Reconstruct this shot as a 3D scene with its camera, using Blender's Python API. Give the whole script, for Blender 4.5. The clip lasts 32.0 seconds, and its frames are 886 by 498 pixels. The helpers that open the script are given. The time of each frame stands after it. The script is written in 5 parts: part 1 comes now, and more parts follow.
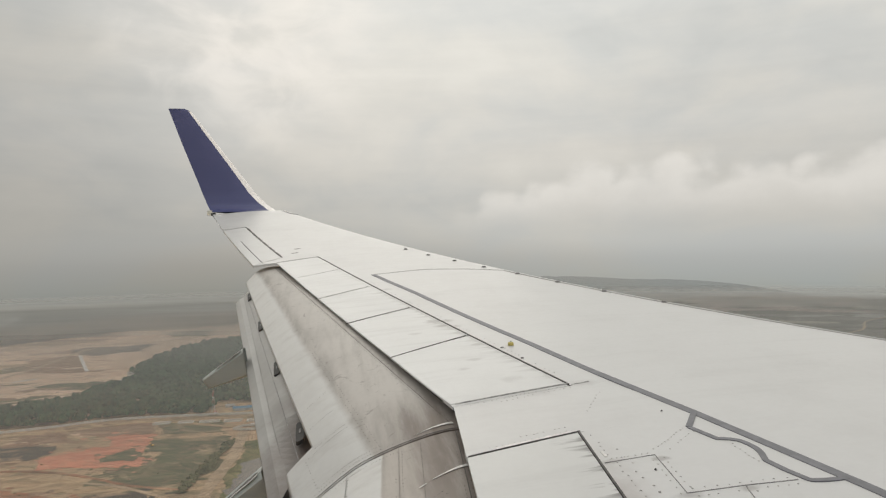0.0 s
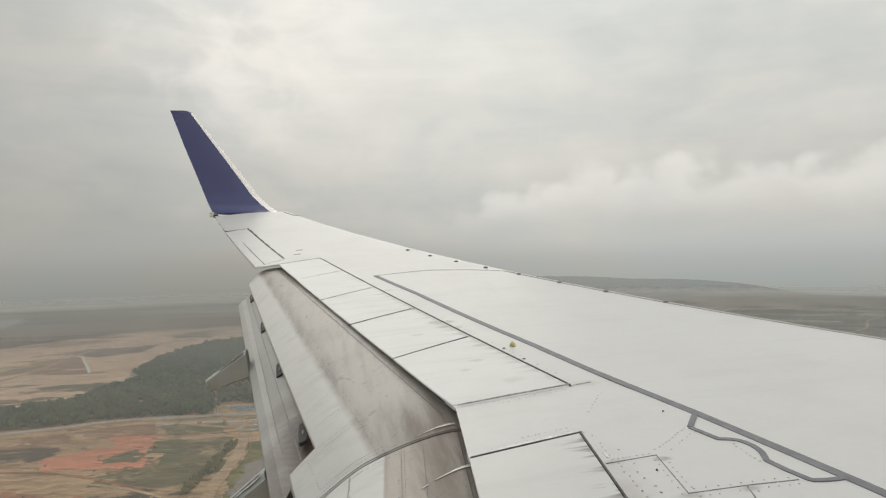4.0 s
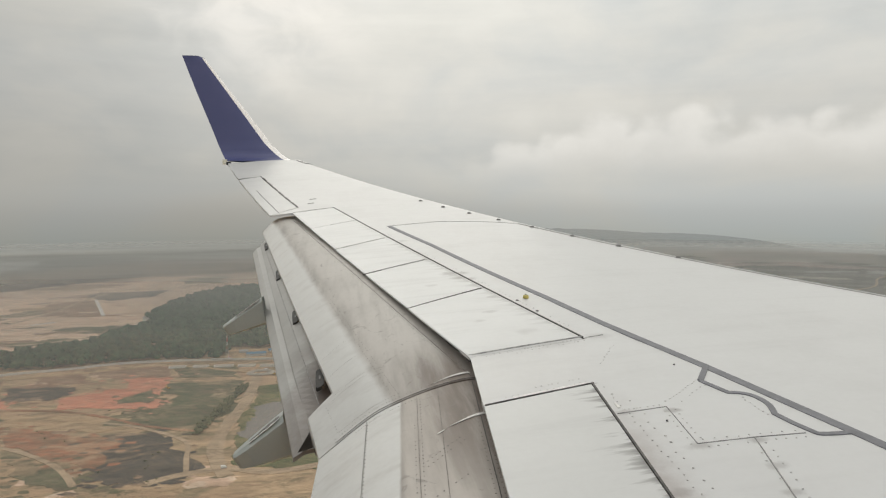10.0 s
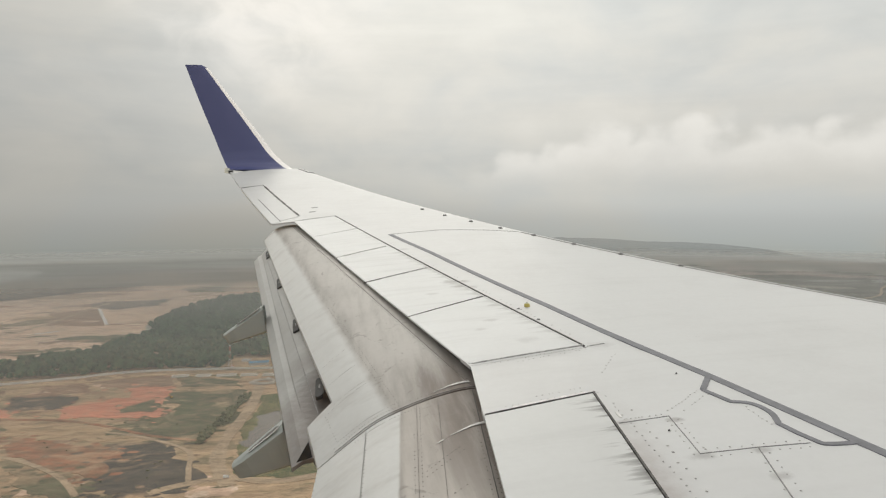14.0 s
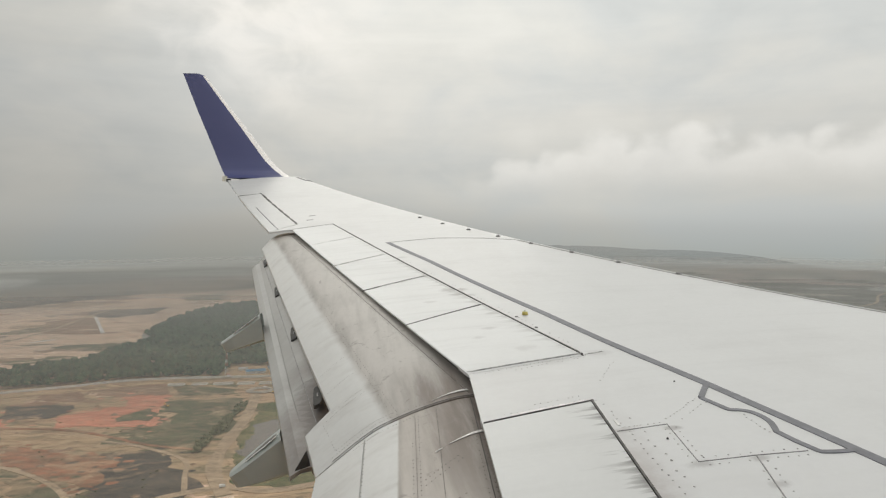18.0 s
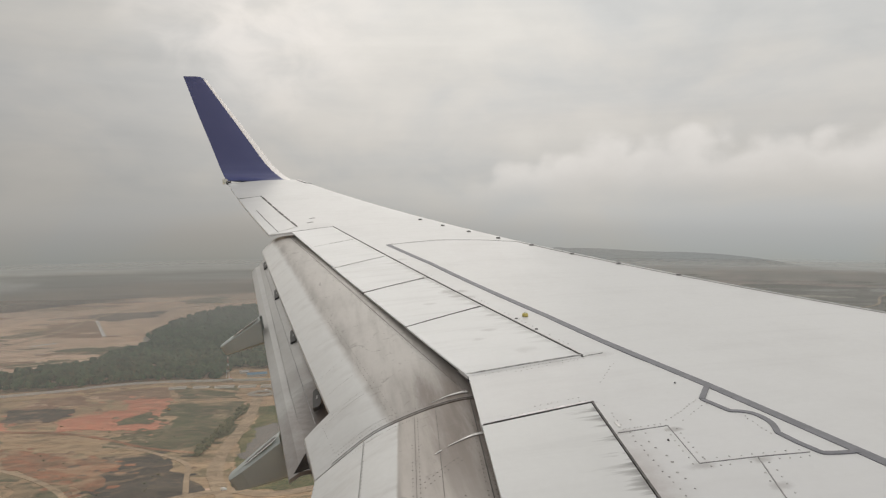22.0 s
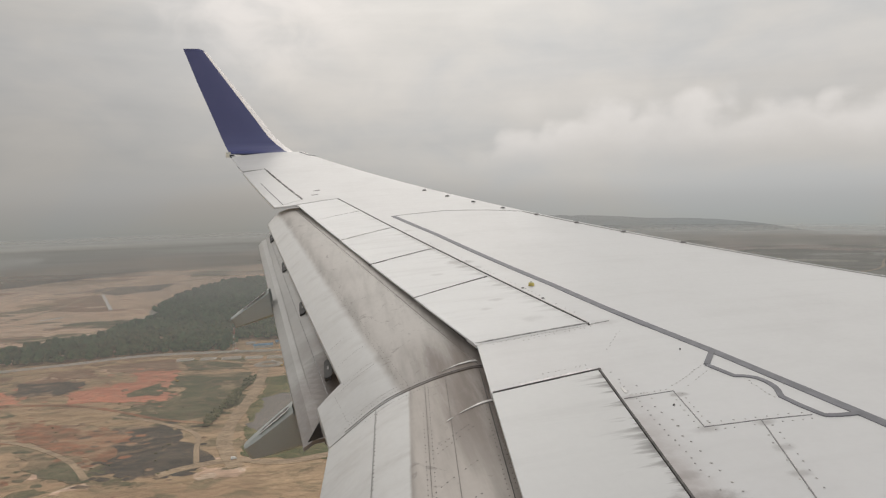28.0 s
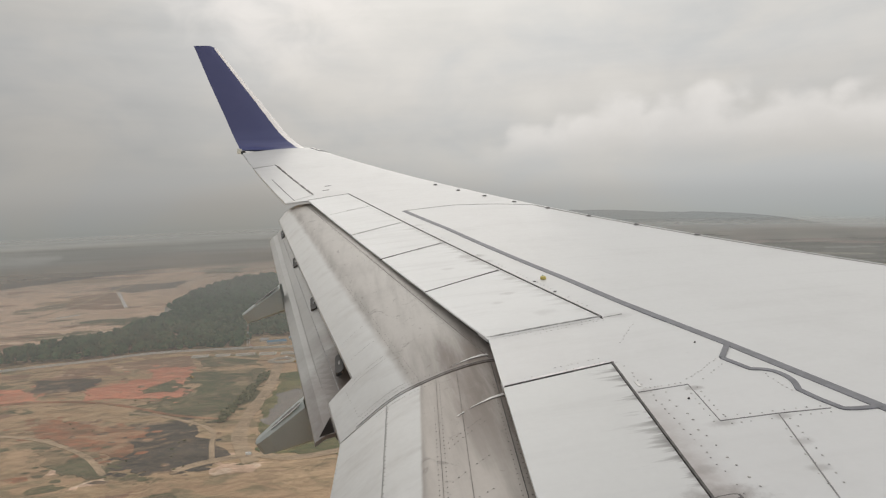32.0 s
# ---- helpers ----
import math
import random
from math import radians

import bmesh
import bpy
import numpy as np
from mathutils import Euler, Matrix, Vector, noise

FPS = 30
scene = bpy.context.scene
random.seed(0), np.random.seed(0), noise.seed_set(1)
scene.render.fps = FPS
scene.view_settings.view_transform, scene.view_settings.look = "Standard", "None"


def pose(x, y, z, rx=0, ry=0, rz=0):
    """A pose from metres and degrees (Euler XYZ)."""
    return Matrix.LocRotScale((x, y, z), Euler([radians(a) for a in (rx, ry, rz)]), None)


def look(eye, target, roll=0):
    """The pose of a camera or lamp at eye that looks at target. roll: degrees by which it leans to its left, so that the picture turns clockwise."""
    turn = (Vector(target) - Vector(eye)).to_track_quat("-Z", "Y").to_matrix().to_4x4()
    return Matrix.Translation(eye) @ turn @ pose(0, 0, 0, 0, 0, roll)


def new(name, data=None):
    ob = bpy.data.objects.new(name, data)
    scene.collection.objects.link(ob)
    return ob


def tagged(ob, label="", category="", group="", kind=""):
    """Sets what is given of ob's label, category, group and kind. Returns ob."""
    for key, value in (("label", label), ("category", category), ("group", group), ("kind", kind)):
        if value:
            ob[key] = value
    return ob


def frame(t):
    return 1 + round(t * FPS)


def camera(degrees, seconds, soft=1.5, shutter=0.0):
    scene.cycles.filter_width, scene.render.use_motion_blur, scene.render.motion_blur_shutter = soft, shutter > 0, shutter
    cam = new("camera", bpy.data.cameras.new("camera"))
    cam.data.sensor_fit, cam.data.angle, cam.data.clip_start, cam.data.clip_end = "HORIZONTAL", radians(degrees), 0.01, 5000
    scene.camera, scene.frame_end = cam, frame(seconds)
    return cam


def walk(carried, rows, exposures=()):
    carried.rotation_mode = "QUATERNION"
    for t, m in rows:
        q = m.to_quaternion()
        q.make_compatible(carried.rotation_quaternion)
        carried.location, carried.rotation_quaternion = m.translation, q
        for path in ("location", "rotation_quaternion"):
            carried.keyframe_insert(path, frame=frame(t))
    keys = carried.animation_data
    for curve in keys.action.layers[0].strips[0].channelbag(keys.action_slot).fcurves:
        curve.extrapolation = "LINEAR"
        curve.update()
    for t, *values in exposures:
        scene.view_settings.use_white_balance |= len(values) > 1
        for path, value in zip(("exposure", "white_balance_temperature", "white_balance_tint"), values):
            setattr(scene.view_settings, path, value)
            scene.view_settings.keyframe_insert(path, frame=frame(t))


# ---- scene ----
# ---- camera: held at a cabin window, beside a swept wing ----
# aeroplane's axes: x forward, y outboard, z up, origin at the bend of the wing's trailing edge
BANK = pose(0, 0, 0, 0.8)
PATH = [
    (0, -0.814, 1.648, 1.026, -9.81, 0.21, -0.74),
    (0.5, -0.818, 1.650, 1.028, -9.87, -0.18, -0.58),
    (1, -0.825, 1.652, 1.030, -9.99, -0.54, -0.66),
    (1.5, -0.831, 1.654, 1.026, -10.09, -0.61, -0.46),
    (2, -0.833, 1.654, 1.029, -10.06, -0.73, -0.42),
    (2.5, -0.822, 1.648, 1.030, -9.81, -0.47, -0.38),
    (3, -0.818, 1.650, 1.029, -9.67, -0.15, -0.80),
    (3.5, -0.811, 1.642, 1.031, -9.65, 0.24, -0.95),
    (5.5, -0.838, 1.615, 1.039, -9.41, 0.09, -0.51),
    (6, -0.847, 1.610, 1.039, -9.31, -0.42, 0.12),
    (6.5, -0.862, 1.600, 1.039, -9.26, -1.35, 0.58),
    (7, -0.876, 1.590, 1.047, -9.20, -2.83, 0.11),
    (7.5, -0.884, 1.587, 1.048, -9.08, -4.24, 0.13),
    (8, -0.880, 1.592, 1.043, -8.86, -4.67, 0.32),
    (8.5, -0.870, 1.598, 1.043, -8.69, -4.78, 0.61),
    (9, -0.870, 1.599, 1.043, -8.78, -4.96, 0.28),
    (9.5, -0.873, 1.602, 1.044, -8.77, -4.58, -0.06),
    (10, -0.873, 1.598, 1.048, -8.83, -3.94, -0.00),
    (10.5, -0.872, 1.610, 1.046, -8.87, -3.16, 0.33),
    (11, -0.864, 1.605, 1.047, -8.80, -3.03, 0.07),
    (11.5, -0.858, 1.605, 1.045, -8.71, -3.38, -0.15),
    (12, -0.853, 1.615, 1.040, -8.59, -3.47, -0.06),
    (12.5, -0.848, 1.618, 1.042, -8.56, -3.45, 0.09),
    (13, -0.846, 1.621, 1.040, -8.58, -3.36, 0.06),
    (13.5, -0.851, 1.622, 1.041, -8.60, -3.24, -0.11),
    (14, -0.850, 1.623, 1.038, -8.58, -3.18, -0.02),
    (14.5, -0.851, 1.627, 1.036, -8.65, -3.27, 0.30),
    (16.5, -0.849, 1.627, 1.033, -8.74, -2.66, 0.16),
    (17, -0.854, 1.624, 1.036, -8.76, -2.55, 0.24),
    (17.5, -0.853, 1.613, 1.039, -8.76, -2.48, 0.06),
    (18, -0.858, 1.613, 1.041, -8.81, -2.51, -0.03),
    (18.5, -0.854, 1.622, 1.039, -8.74, -2.50, -0.06),
    (19, -0.848, 1.626, 1.039, -8.69, -2.39, 0.10),
    (19.5, -0.848, 1.624, 1.038, -8.70, -2.43, 0.10),
    (20, -0.847, 1.622, 1.033, -8.67, -2.49, 0.08),
    (20.5, -0.848, 1.620, 1.034, -8.72, -2.56, 0.00),
    (21, -0.847, 1.627, 1.037, -8.74, -2.40, 0.16),
    (21.5, -0.847, 1.625, 1.033, -8.77, -2.20, 0.06),
    (22, -0.844, 1.628, 1.032, -8.73, -2.29, -0.20),
    (22.5, -0.843, 1.632, 1.029, -8.66, -2.27, -0.36),
    (23, -0.844, 1.632, 1.033, -8.60, -2.24, -0.34),
    (23.5, -0.851, 1.617, 1.036, -8.60, -2.25, -0.29),
    (24, -0.860, 1.608, 1.038, -8.61, -2.29, -0.52),
    (24.5, -0.868, 1.594, 1.043, -8.63, -2.36, -0.27),
    (25, -0.877, 1.587, 1.049, -8.64, -2.79, -0.19),
    (25.5, -0.880, 1.584, 1.045, -8.59, -3.47, 0.10),
    (27.5, -0.872, 1.594, 1.044, -8.41, -4.73, -0.39),
    (28, -0.881, 1.581, 1.051, -8.44, -4.87, -1.04),
    (28.5, -0.892, 1.571, 1.053, -8.34, -5.68, -1.36),
    (29, -0.893, 1.572, 1.053, -8.10, -6.53, -1.62),
    (29.5, -0.887, 1.586, 1.044, -7.84, -6.77, -1.41),
    (30, -0.883, 1.597, 1.039, -7.73, -6.50, -1.31),
    (30.5, -0.881, 1.602, 1.037, -7.63, -6.24, -1.63),
    (31, -0.870, 1.602, 1.038, -7.50, -5.89, -1.89),
    (31.5, -0.867, 1.613, 1.037, -7.46, -5.45, -1.81),
    (32, -0.865, 1.618, 1.033, -7.41, -5.22, -1.53),
]


def held(x, y, z, yaw, pitch, roll):
    a, b = radians(yaw), radians(pitch)
    eye = Vector((x, y, z))
    way = Vector((-math.sin(a) * math.cos(b), math.cos(a) * math.cos(b), math.sin(b)))
    return BANK @ look(eye, eye + way, roll)


cam = camera(66.31, 32.0, 1.25)
walk(cam, [(t, held(*r)) for t, *r in PATH],
     [(0.0, -0.02, 6640, 8.8), (3.0, 0.02, 6580, 7.8), (6.0, 0.03, 6570, 7.8), (8.0, 0.06, 6640, 8.8), (9.0, 0.06, 6560, 7.8), (13.0, 0.12, 6590, 7.8), (17.0, 0.09, 6510, 7.8), (18.0, 0.09, 6500, 7.8), (19.0, 0.04, 6450, 6.8), (20.0, -0.03, 6520, 6.8),
      (22.0, -0.05, 6570, 10.8), (25.0, -0.07, 6600, 11.8), (28.0, -0.05, 6560, 11.8), (32.0, 0.0, 6500, 10.8)])

# ---- world, sun ----
SUN_TO = Vector((-0.10, 0.93, 0.345)).normalized()
world = bpy.data.worlds.new("overcast_sky")
scene.world = world
world.use_nodes = True


class Graph:
    """Short hand for building node trees."""

    def __init__(self, tree):
        self.t = tree
        tree.nodes.clear()

    def add(self, kind, **props):
        n = self.t.nodes.new(kind)
        for k, v in props.items():
            setattr(n, k, v)
        return n

    def link(self, a, b):
        self.t.links.new(a, b)

    def put(self, sock, v):
        if isinstance(v, bpy.types.NodeSocket):
            self.link(v, sock)
        else:
            sock.default_value = v

    def math(self, op, a, b=0.0, c=0.0, clamp=False):
        n = self.add("ShaderNodeMath", operation=op, use_clamp=clamp)
        for s, v in zip(n.inputs, (a, b, c)):
            self.put(s, v)
        return n.outputs[0]

    def ease(self, v, lo, hi, to0=0.0, to1=1.0):
        n = self.add("ShaderNodeMapRange", interpolation_type="SMOOTHSTEP")
        for s, q in zip(n.inputs, (v, lo, hi, to0, to1)):
            self.put(s, q)
        return n.outputs[0]

    def noise(self, vec, scale, detail=4.0, rough=0.55, stretch=None, warp=0.0):
        if stretch:
            m = self.add("ShaderNodeMapping")
            self.link(vec, m.inputs[0])
            m.inputs["Scale"].default_value = stretch
            vec = m.outputs[0]
        n = self.add("ShaderNodeTexNoise")
        self.link(vec, n.inputs["Vector"])
        n.inputs["Scale"].default_value = scale
        n.inputs["Detail"].default_value = detail
        n.inputs["Roughness"].default_value = rough
        n.inputs["Distortion"].default_value = warp
        return n.outputs[0]

    def mix(self, f, a, b, mode="MIX"):
        n = self.add("ShaderNodeMix", data_type="RGBA", blend_type=mode)
        self.put(n.inputs["Factor"], f)
        for s, v in ((n.inputs[6], a), (n.inputs[7], b)):
            self.put(s, (*v, 1.0) if isinstance(v, tuple) else v)
        return n.outputs[2]

    def ramp(self, f, stops):
        n = self.add("ShaderNodeValToRGB")
        e = n.color_ramp.elements
        e[0].position, e[0].color = stops[0][0], (*stops[0][1], 1.0)
        e[1].position, e[1].color = stops[-1][0], (*stops[-1][1], 1.0)
        for p, c in stops[1:-1]:
            e.new(p).color = (*c, 1.0)
        self.put(n.inputs[0], f)
        return n.outputs[0]


def build_sky():
    g = Graph(world.node_tree)
    tc = g.add("ShaderNodeTexCoord").outputs["Generated"]
    sep = g.add("ShaderNodeSeparateXYZ")
    g.link(tc, sep.inputs[0])
    x, y, z = sep.outputs
    az = g.math("MULTIPLY", g.math("ARCTAN2", x, y), 57.2958)
    # pale grey overcast, darker and hazier towards the horizon
    base = g.ramp(g.math("MULTIPLY_ADD", z, 0.5, 0.5), [
        (0.0, (0.10, 0.10, 0.095)), (0.455, (0.178, 0.188, 0.183)), (0.480, (0.214, 0.225, 0.219)), (0.499, (0.258, 0.263, 0.259)),
        (0.515, (0.314, 0.317, 0.312)), (0.545, (0.381, 0.380, 0.371)), (0.58, (0.444, 0.440, 0.428)),
        (0.65, (0.50, 0.499, 0.486)), (0.8, (0.66, 0.657, 0.645)), (1.0, (0.80, 0.797, 0.785))])
    big = g.noise(tc, 4.2, 5.0, 0.5, (1.0, 1.0, 2.0), 0.5)
    fine = g.noise(tc, 11.0, 6.0, 0.5, (1.0, 1.0, 1.7), 0.4)
    shade = g.math("ADD", g.math("MULTIPLY_ADD", big, 0.40, 0.80), g.math("MULTIPLY", g.math("SUBTRACT", fine, 0.5), 0.17))
    bands = g.noise(tc, 2.6, 6.0, 0.55, (1.0, 1.0, 13.0), 0.5)
    shade = g.math("ADD", shade, g.math("MULTIPLY", g.math("SUBTRACT", bands, 0.5), 0.13))
    shade = g.math("MULTIPLY", shade, g.math("MULTIPLY", g.ease(az, -30.0, 8.0, 0.81, 1.17), g.ease(az, 14.0, 34.0, 1.0, 0.93)))
    above = g.ease(z, 0.0, 0.08)
    shade = g.math("ADD", g.math("MULTIPLY", shade, above), g.math("SUBTRACT", 1.0, above))
    tint = g.mix(g.ease(g.math("ADD", big, g.math("MULTIPLY", fine, 0.3)), 0.48, 0.82), (0.985, 0.999, 1.006), (1.02, 1.0, 0.968))
    col = g.mix(1.0, g.mix(1.0, base, tint, "MULTIPLY"), shade, "MULTIPLY")
    low = g.ease(z, 0.01, 0.09, 1.0, 0.0)
    side = g.ease(az, -12.0, 26.0, 0.0, 0.34)
    col = g.mix(1.0, col, g.math("MULTIPLY_ADD", low, side, 1.0), "MULTIPLY")
    # a bank of heaped cloud ahead of the wing
    lump = g.noise(tc, 7.0, 6.0, 0.5, (1.0, 1.0, 1.6))
    puff = g.noise(tc, 15.0, 7.0, 0.6)
    bent = g.add("ShaderNodeVectorMath", operation="ADD")
    g.link(tc, bent.inputs[0])
    wob = g.add("ShaderNodeVectorMath", operation="SCALE")
    wn = g.add("ShaderNodeTexNoise")
    g.link(tc, wn.inputs["Vector"])
    wn.inputs["Scale"].default_value = 16.0
    wn.inputs["Detail"].default_value = 5.0
    g.link(wn.outputs["Color"], wob.inputs[0])
    wob.inputs["Scale"].default_value = 0.045
    g.link(wob.outputs[0], bent.inputs[1])
    cells = []
    for size in (17.0, 38.0):
        vn = g.add("ShaderNodeTexVoronoi", feature="SMOOTH_F1")
        g.link(bent.outputs[0], vn.inputs["Vector"])
        vn.inputs["Scale"].default_value = size
        vn.inputs["Smoothness"].default_value = 0.35
        cells.append(vn.outputs["Distance"])
    billow = g.math("ADD", g.math("MULTIPLY", g.math("SUBTRACT", 0.45, cells[0]), 0.048), g.math("MULTIPLY", g.math("SUBTRACT", 0.45, cells[1]), 0.012))
    top = g.math("ADD", g.ease(az, 3.0, 22.0, 0.02, 0.130), g.math("ADD", g.math("MULTIPLY", g.math("SUBTRACT", lump, 0.5), 0.10), billow))
    depth = g.math("SUBTRACT", top, z)
    edge = g.ease(depth, -0.007, 0.024)
    feet = g.ease(z, 0.028, 0.090)
    heap = g.math("MULTIPLY", g.math("MULTIPLY", edge, feet), g.ease(az, 6.0, 18.0))
    form = g.math("ADD", depth, g.math("ADD", g.math("MULTIPLY", puff, 0.05), g.math("MULTIPLY", billow, -0.9)))
    col = g.mix(g.math("MULTIPLY", heap, 0.74), col, g.mix(g.ease(form, 0.015, 0.125), (0.650, 0.630, 0.602), (0.495, 0.480, 0.455)))
    # thin place in the cloud before the sun
    dot = g.add("ShaderNodeVectorMath", operation="DOT_PRODUCT")
    g.link(tc, dot.inputs[0])
    dot.inputs[1].default_value = SUN_TO
    glow = g.math("MULTIPLY", g.ease(dot.outputs["Value"], 0.975, 1.0), g.ease(fine, 0.35, 0.75, 0.12, 0.55))
    col = g.mix(glow, col, (0.80, 0.76, 0.72))
    clear = g.add("ShaderNodeTexSky", sky_type="NISHITA", sun_disc=False,
                  sun_elevation=math.asin(SUN_TO.z), sun_rotation=math.atan2(SUN_TO.x, SUN_TO.y))
    b1, b2 = g.add("ShaderNodeBackground"), g.add("ShaderNodeBackground")
    g.link(col, b1.inputs[0])
    b1.inputs[1].default_value = 1.25
    g.link(clear.outputs[0], b2.inputs[0])
    b2.inputs[1].default_value = 0.05
    m = g.add("ShaderNodeMixShader")
    m.inputs[0].default_value = 0.015
    g.link(b1.outputs[0], m.inputs[1])
    g.link(b2.outputs[0], m.inputs[2])
    g.link(m.outputs[0], g.add("ShaderNodeOutputWorld").inputs[0])


build_sky()
lamp = bpy.data.lights.new("sun", "SUN")
lamp.energy, lamp.angle, lamp.color = 0.5, radians(45), (1.0, 0.95, 0.88)
sun = new("sun", lamp)
sun.matrix_world = look((0, 0, 50), Vector((0, 0, 50)) - SUN_TO)


# ---- materials ----
def material(name, rough=0.5, metal=0.0, spec=0.5):
    m = bpy.data.materials.new(name)
    m.use_nodes = True
    g = Graph(m.node_tree)
    b = g.add("ShaderNodeBsdfPrincipled")
    b.inputs["Roughness"].default_value = rough
    b.inputs["Metallic"].default_value = metal
    b.inputs["Specular IOR Level"].default_value = spec
    g.link(b.outputs[0], g.add("ShaderNodeOutputMaterial").inputs[0])
    co = g.add("ShaderNodeTexCoord").outputs["Object"]
    return m, g, b, co


def bump(g, b, h, strength, dist):
    n = g.add("ShaderNodeBump")
    n.inputs["Strength"].default_value = strength
    n.inputs["Distance"].default_value = dist
    g.link(h, n.inputs["Height"])
    g.link(n.outputs[0], b.inputs["Normal"])


def paint(name, base, dirt, amount, rough=0.35, streak=0.3, front=None, mottle=0.0, spill_shade=None, seep=None):
    """Aircraft paint: grime in blotches, and streaks blown aft; front: (x0, slope, y0) of an edge from which oil streaks trail."""
    m, g, b, co = material(name, rough)
    blot = g.noise(co, 1.3, 6.0, 0.6)
    run = g.noise(co, 5.0, 5.0, 0.6, (0.16, 1.6, 1.0), 0.2)
    f = g.math("MULTIPLY", g.math("ADD", g.ease(blot, 0.42, 0.75, 0.0, 1.0 - streak), g.ease(run, 0.45, 0.8, 0.0, streak)), amount)
    if front:
        sep = g.add("ShaderNodeSeparateXYZ")
        g.link(co, sep.inputs[0])
        line = g.math("MULTIPLY_ADD", g.math("SUBTRACT", sep.outputs[1], front[2]), front[1], front[0])
        gap = g.math("SUBTRACT", line, sep.outputs[0])
        comb = g.noise(co, 13.0, 4.0, 0.65, (0.10, 1.0, 1.0))
        reach = g.ease(comb, 0.42, 0.72, 0.012, 0.36)
        trail = g.math("MULTIPLY", g.math("POWER", g.math("SUBTRACT", 1.0, g.math("DIVIDE", gap, reach), clamp=True), 2.2), front[3])
        f = g.math("ADD", f, trail, clamp=True)
    grain = g.noise(co, 22.0, 5.0, 0.65)
    col = g.mix(f, base, dirt)
    if mottle:
        col = g.mix(g.ease(g.noise(co, 5.0, 7.0, 0.7, (1.0, 0.35, 1.0), 0.6), 0.5, 0.72, 0.0, mottle), col, tuple(0.5 * c for c in dirt))
    # round spots: oily stains, and on the aft flap shade put into colour
    if spill_shade:
        sp = g.add("ShaderNodeSeparateXYZ")
        g.link(co, sp.inputs[0])
        ragged_edge = g.math("MULTIPLY", g.math("SUBTRACT", g.noise(co, 14.0, 5.0, 0.65), 0.5), 1.3 if max(q[2] for q in spill_shade) < 0.3 else 0.4)
        for sx, sy, r, deep in spill_shade:
            dx, dy = g.math("SUBTRACT", sp.outputs[0], sx), g.math("SUBTRACT", sp.outputs[1], sy)
            d = g.math("SQRT", g.math("ADD", g.math("MULTIPLY", g.math("MULTIPLY", dx, dx), 0.5), g.math("MULTIPLY", g.math("MULTIPLY", dy, dy), 1.3)))
            d = g.math("ADD", d, g.math("MULTIPLY", ragged_edge, r))
            col = g.mix(g.ease(d, 0.01, r, deep, 0.0), col, (0.13, 0.10, 0.085))
    if seep:
        px = g.add("ShaderNodeSeparateXYZ")
        g.link(co, px.inputs[0])
        ahead = g.math("SUBTRACT", px.outputs[0], g.math("MULTIPLY_ADD", g.math("SUBTRACT", px.outputs[1], seep[2]), seep[1], seep[0]))
        ahead = g.math("ADD", ahead, g.math("MULTIPLY", g.math("SUBTRACT", g.noise(co, 9.0, 5.0, 0.65), 0.5), 0.16))
        band = g.math("MULTIPLY", g.ease(ahead, 0.0, seep[3], seep[4], 0.0), g.ease(px.outputs[1], 4.2, 5.3, 1.0, 0.12))
        col = g.mix(g.math("MULTIPLY", band, g.ease(g.noise(co, 5.0, 6.0, 0.65), 0.3, 0.65, 0.35, 1.0)), col, (0.30, 0.24, 0.215))
    col = g.mix(g.math("MULTIPLY", g.math("SUBTRACT", grain, 0.35), 0.10, clamp=True), col, dirt)
    g.link(col, b.inputs["Base Color"])
    g.link(g.math("ADD", g.math("MULTIPLY", f, 0.25), g.math("MULTIPLY_ADD", grain, 0.12, rough - 0.06)), b.inputs["Roughness"])
    bump(g, b, g.noise(co, 2.2, 3.0, 0.5), 0.10, 0.004)
    return m


def plain(name, col, rough=0.5, metal=0.0, vary=0.15, scale=8.0):
    m, g, b, co = material(name, rough, metal)
    n = g.noise(co, scale, 5.0, 0.6)
    g.link(g.mix(g.ease(n, 0.35, 0.7), tuple(c * (1 - vary) for c in col), tuple(min(1, c * (1 + vary)) for c in col)), b.inputs["Base Color"])
    bump(g, b, n, 0.15, 0.002)
    return m


WHITE = (0.682, 0.68, 0.668)
GRIME = (0.27, 0.25, 0.23)
LATCH = (0.478, 3.895)
M_SKIN = paint("wing_paint", WHITE, GRIME, 0.16, 0.40, 0.4, None, 0.0,
               [(*LATCH, 0.15, 0.62), (0.60, 4.90, 0.05, 0.25), (0.505, 4.12, 0.06, 0.35), (0.845, 4.85, 0.045, 0.40),
                (0.78, 4.46, 0.06, 0.35), (1.06, 4.44, 0.05, 0.40), (1.0, 4.2, 0.05, 0.30), (0.93, 4.0, 0.05, 0.30), (0.325, 8.25, 0.09, 0.40), (0.375, 8.02, 0.07, 0.35), (-0.10, 9.9, 0.08, 0.25), (0.95, 6.15, 0.10, 0.18), (0.6, 6.08, 0.12, 0.14)], (0.60, 0.1137, 5.318, 0.20, 0.55))
M_SPOIL = paint("spoiler_paint", (0.685, 0.687, 0.675), GRIME, 0.22, 0.38, 0.7, (0.835, -0.275, 6.162, 0.34), 0.0,
                [(0.24, 8.25, 0.10, 0.40), (0.29, 8.06, 0.08, 0.35), (0.35, 6.95, 0.06, 0.22), (0.22, 6.75, 0.05, 0.20), (0.45, 7.35, 0.05, 0.20), (0.0, 7.9, 0.06, 0.2), (0.2, 8.3, 0.05, 0.18), (-0.2, 8.75, 0.05, 0.2), (0.5, 6.4, 0.09, 0.16)])
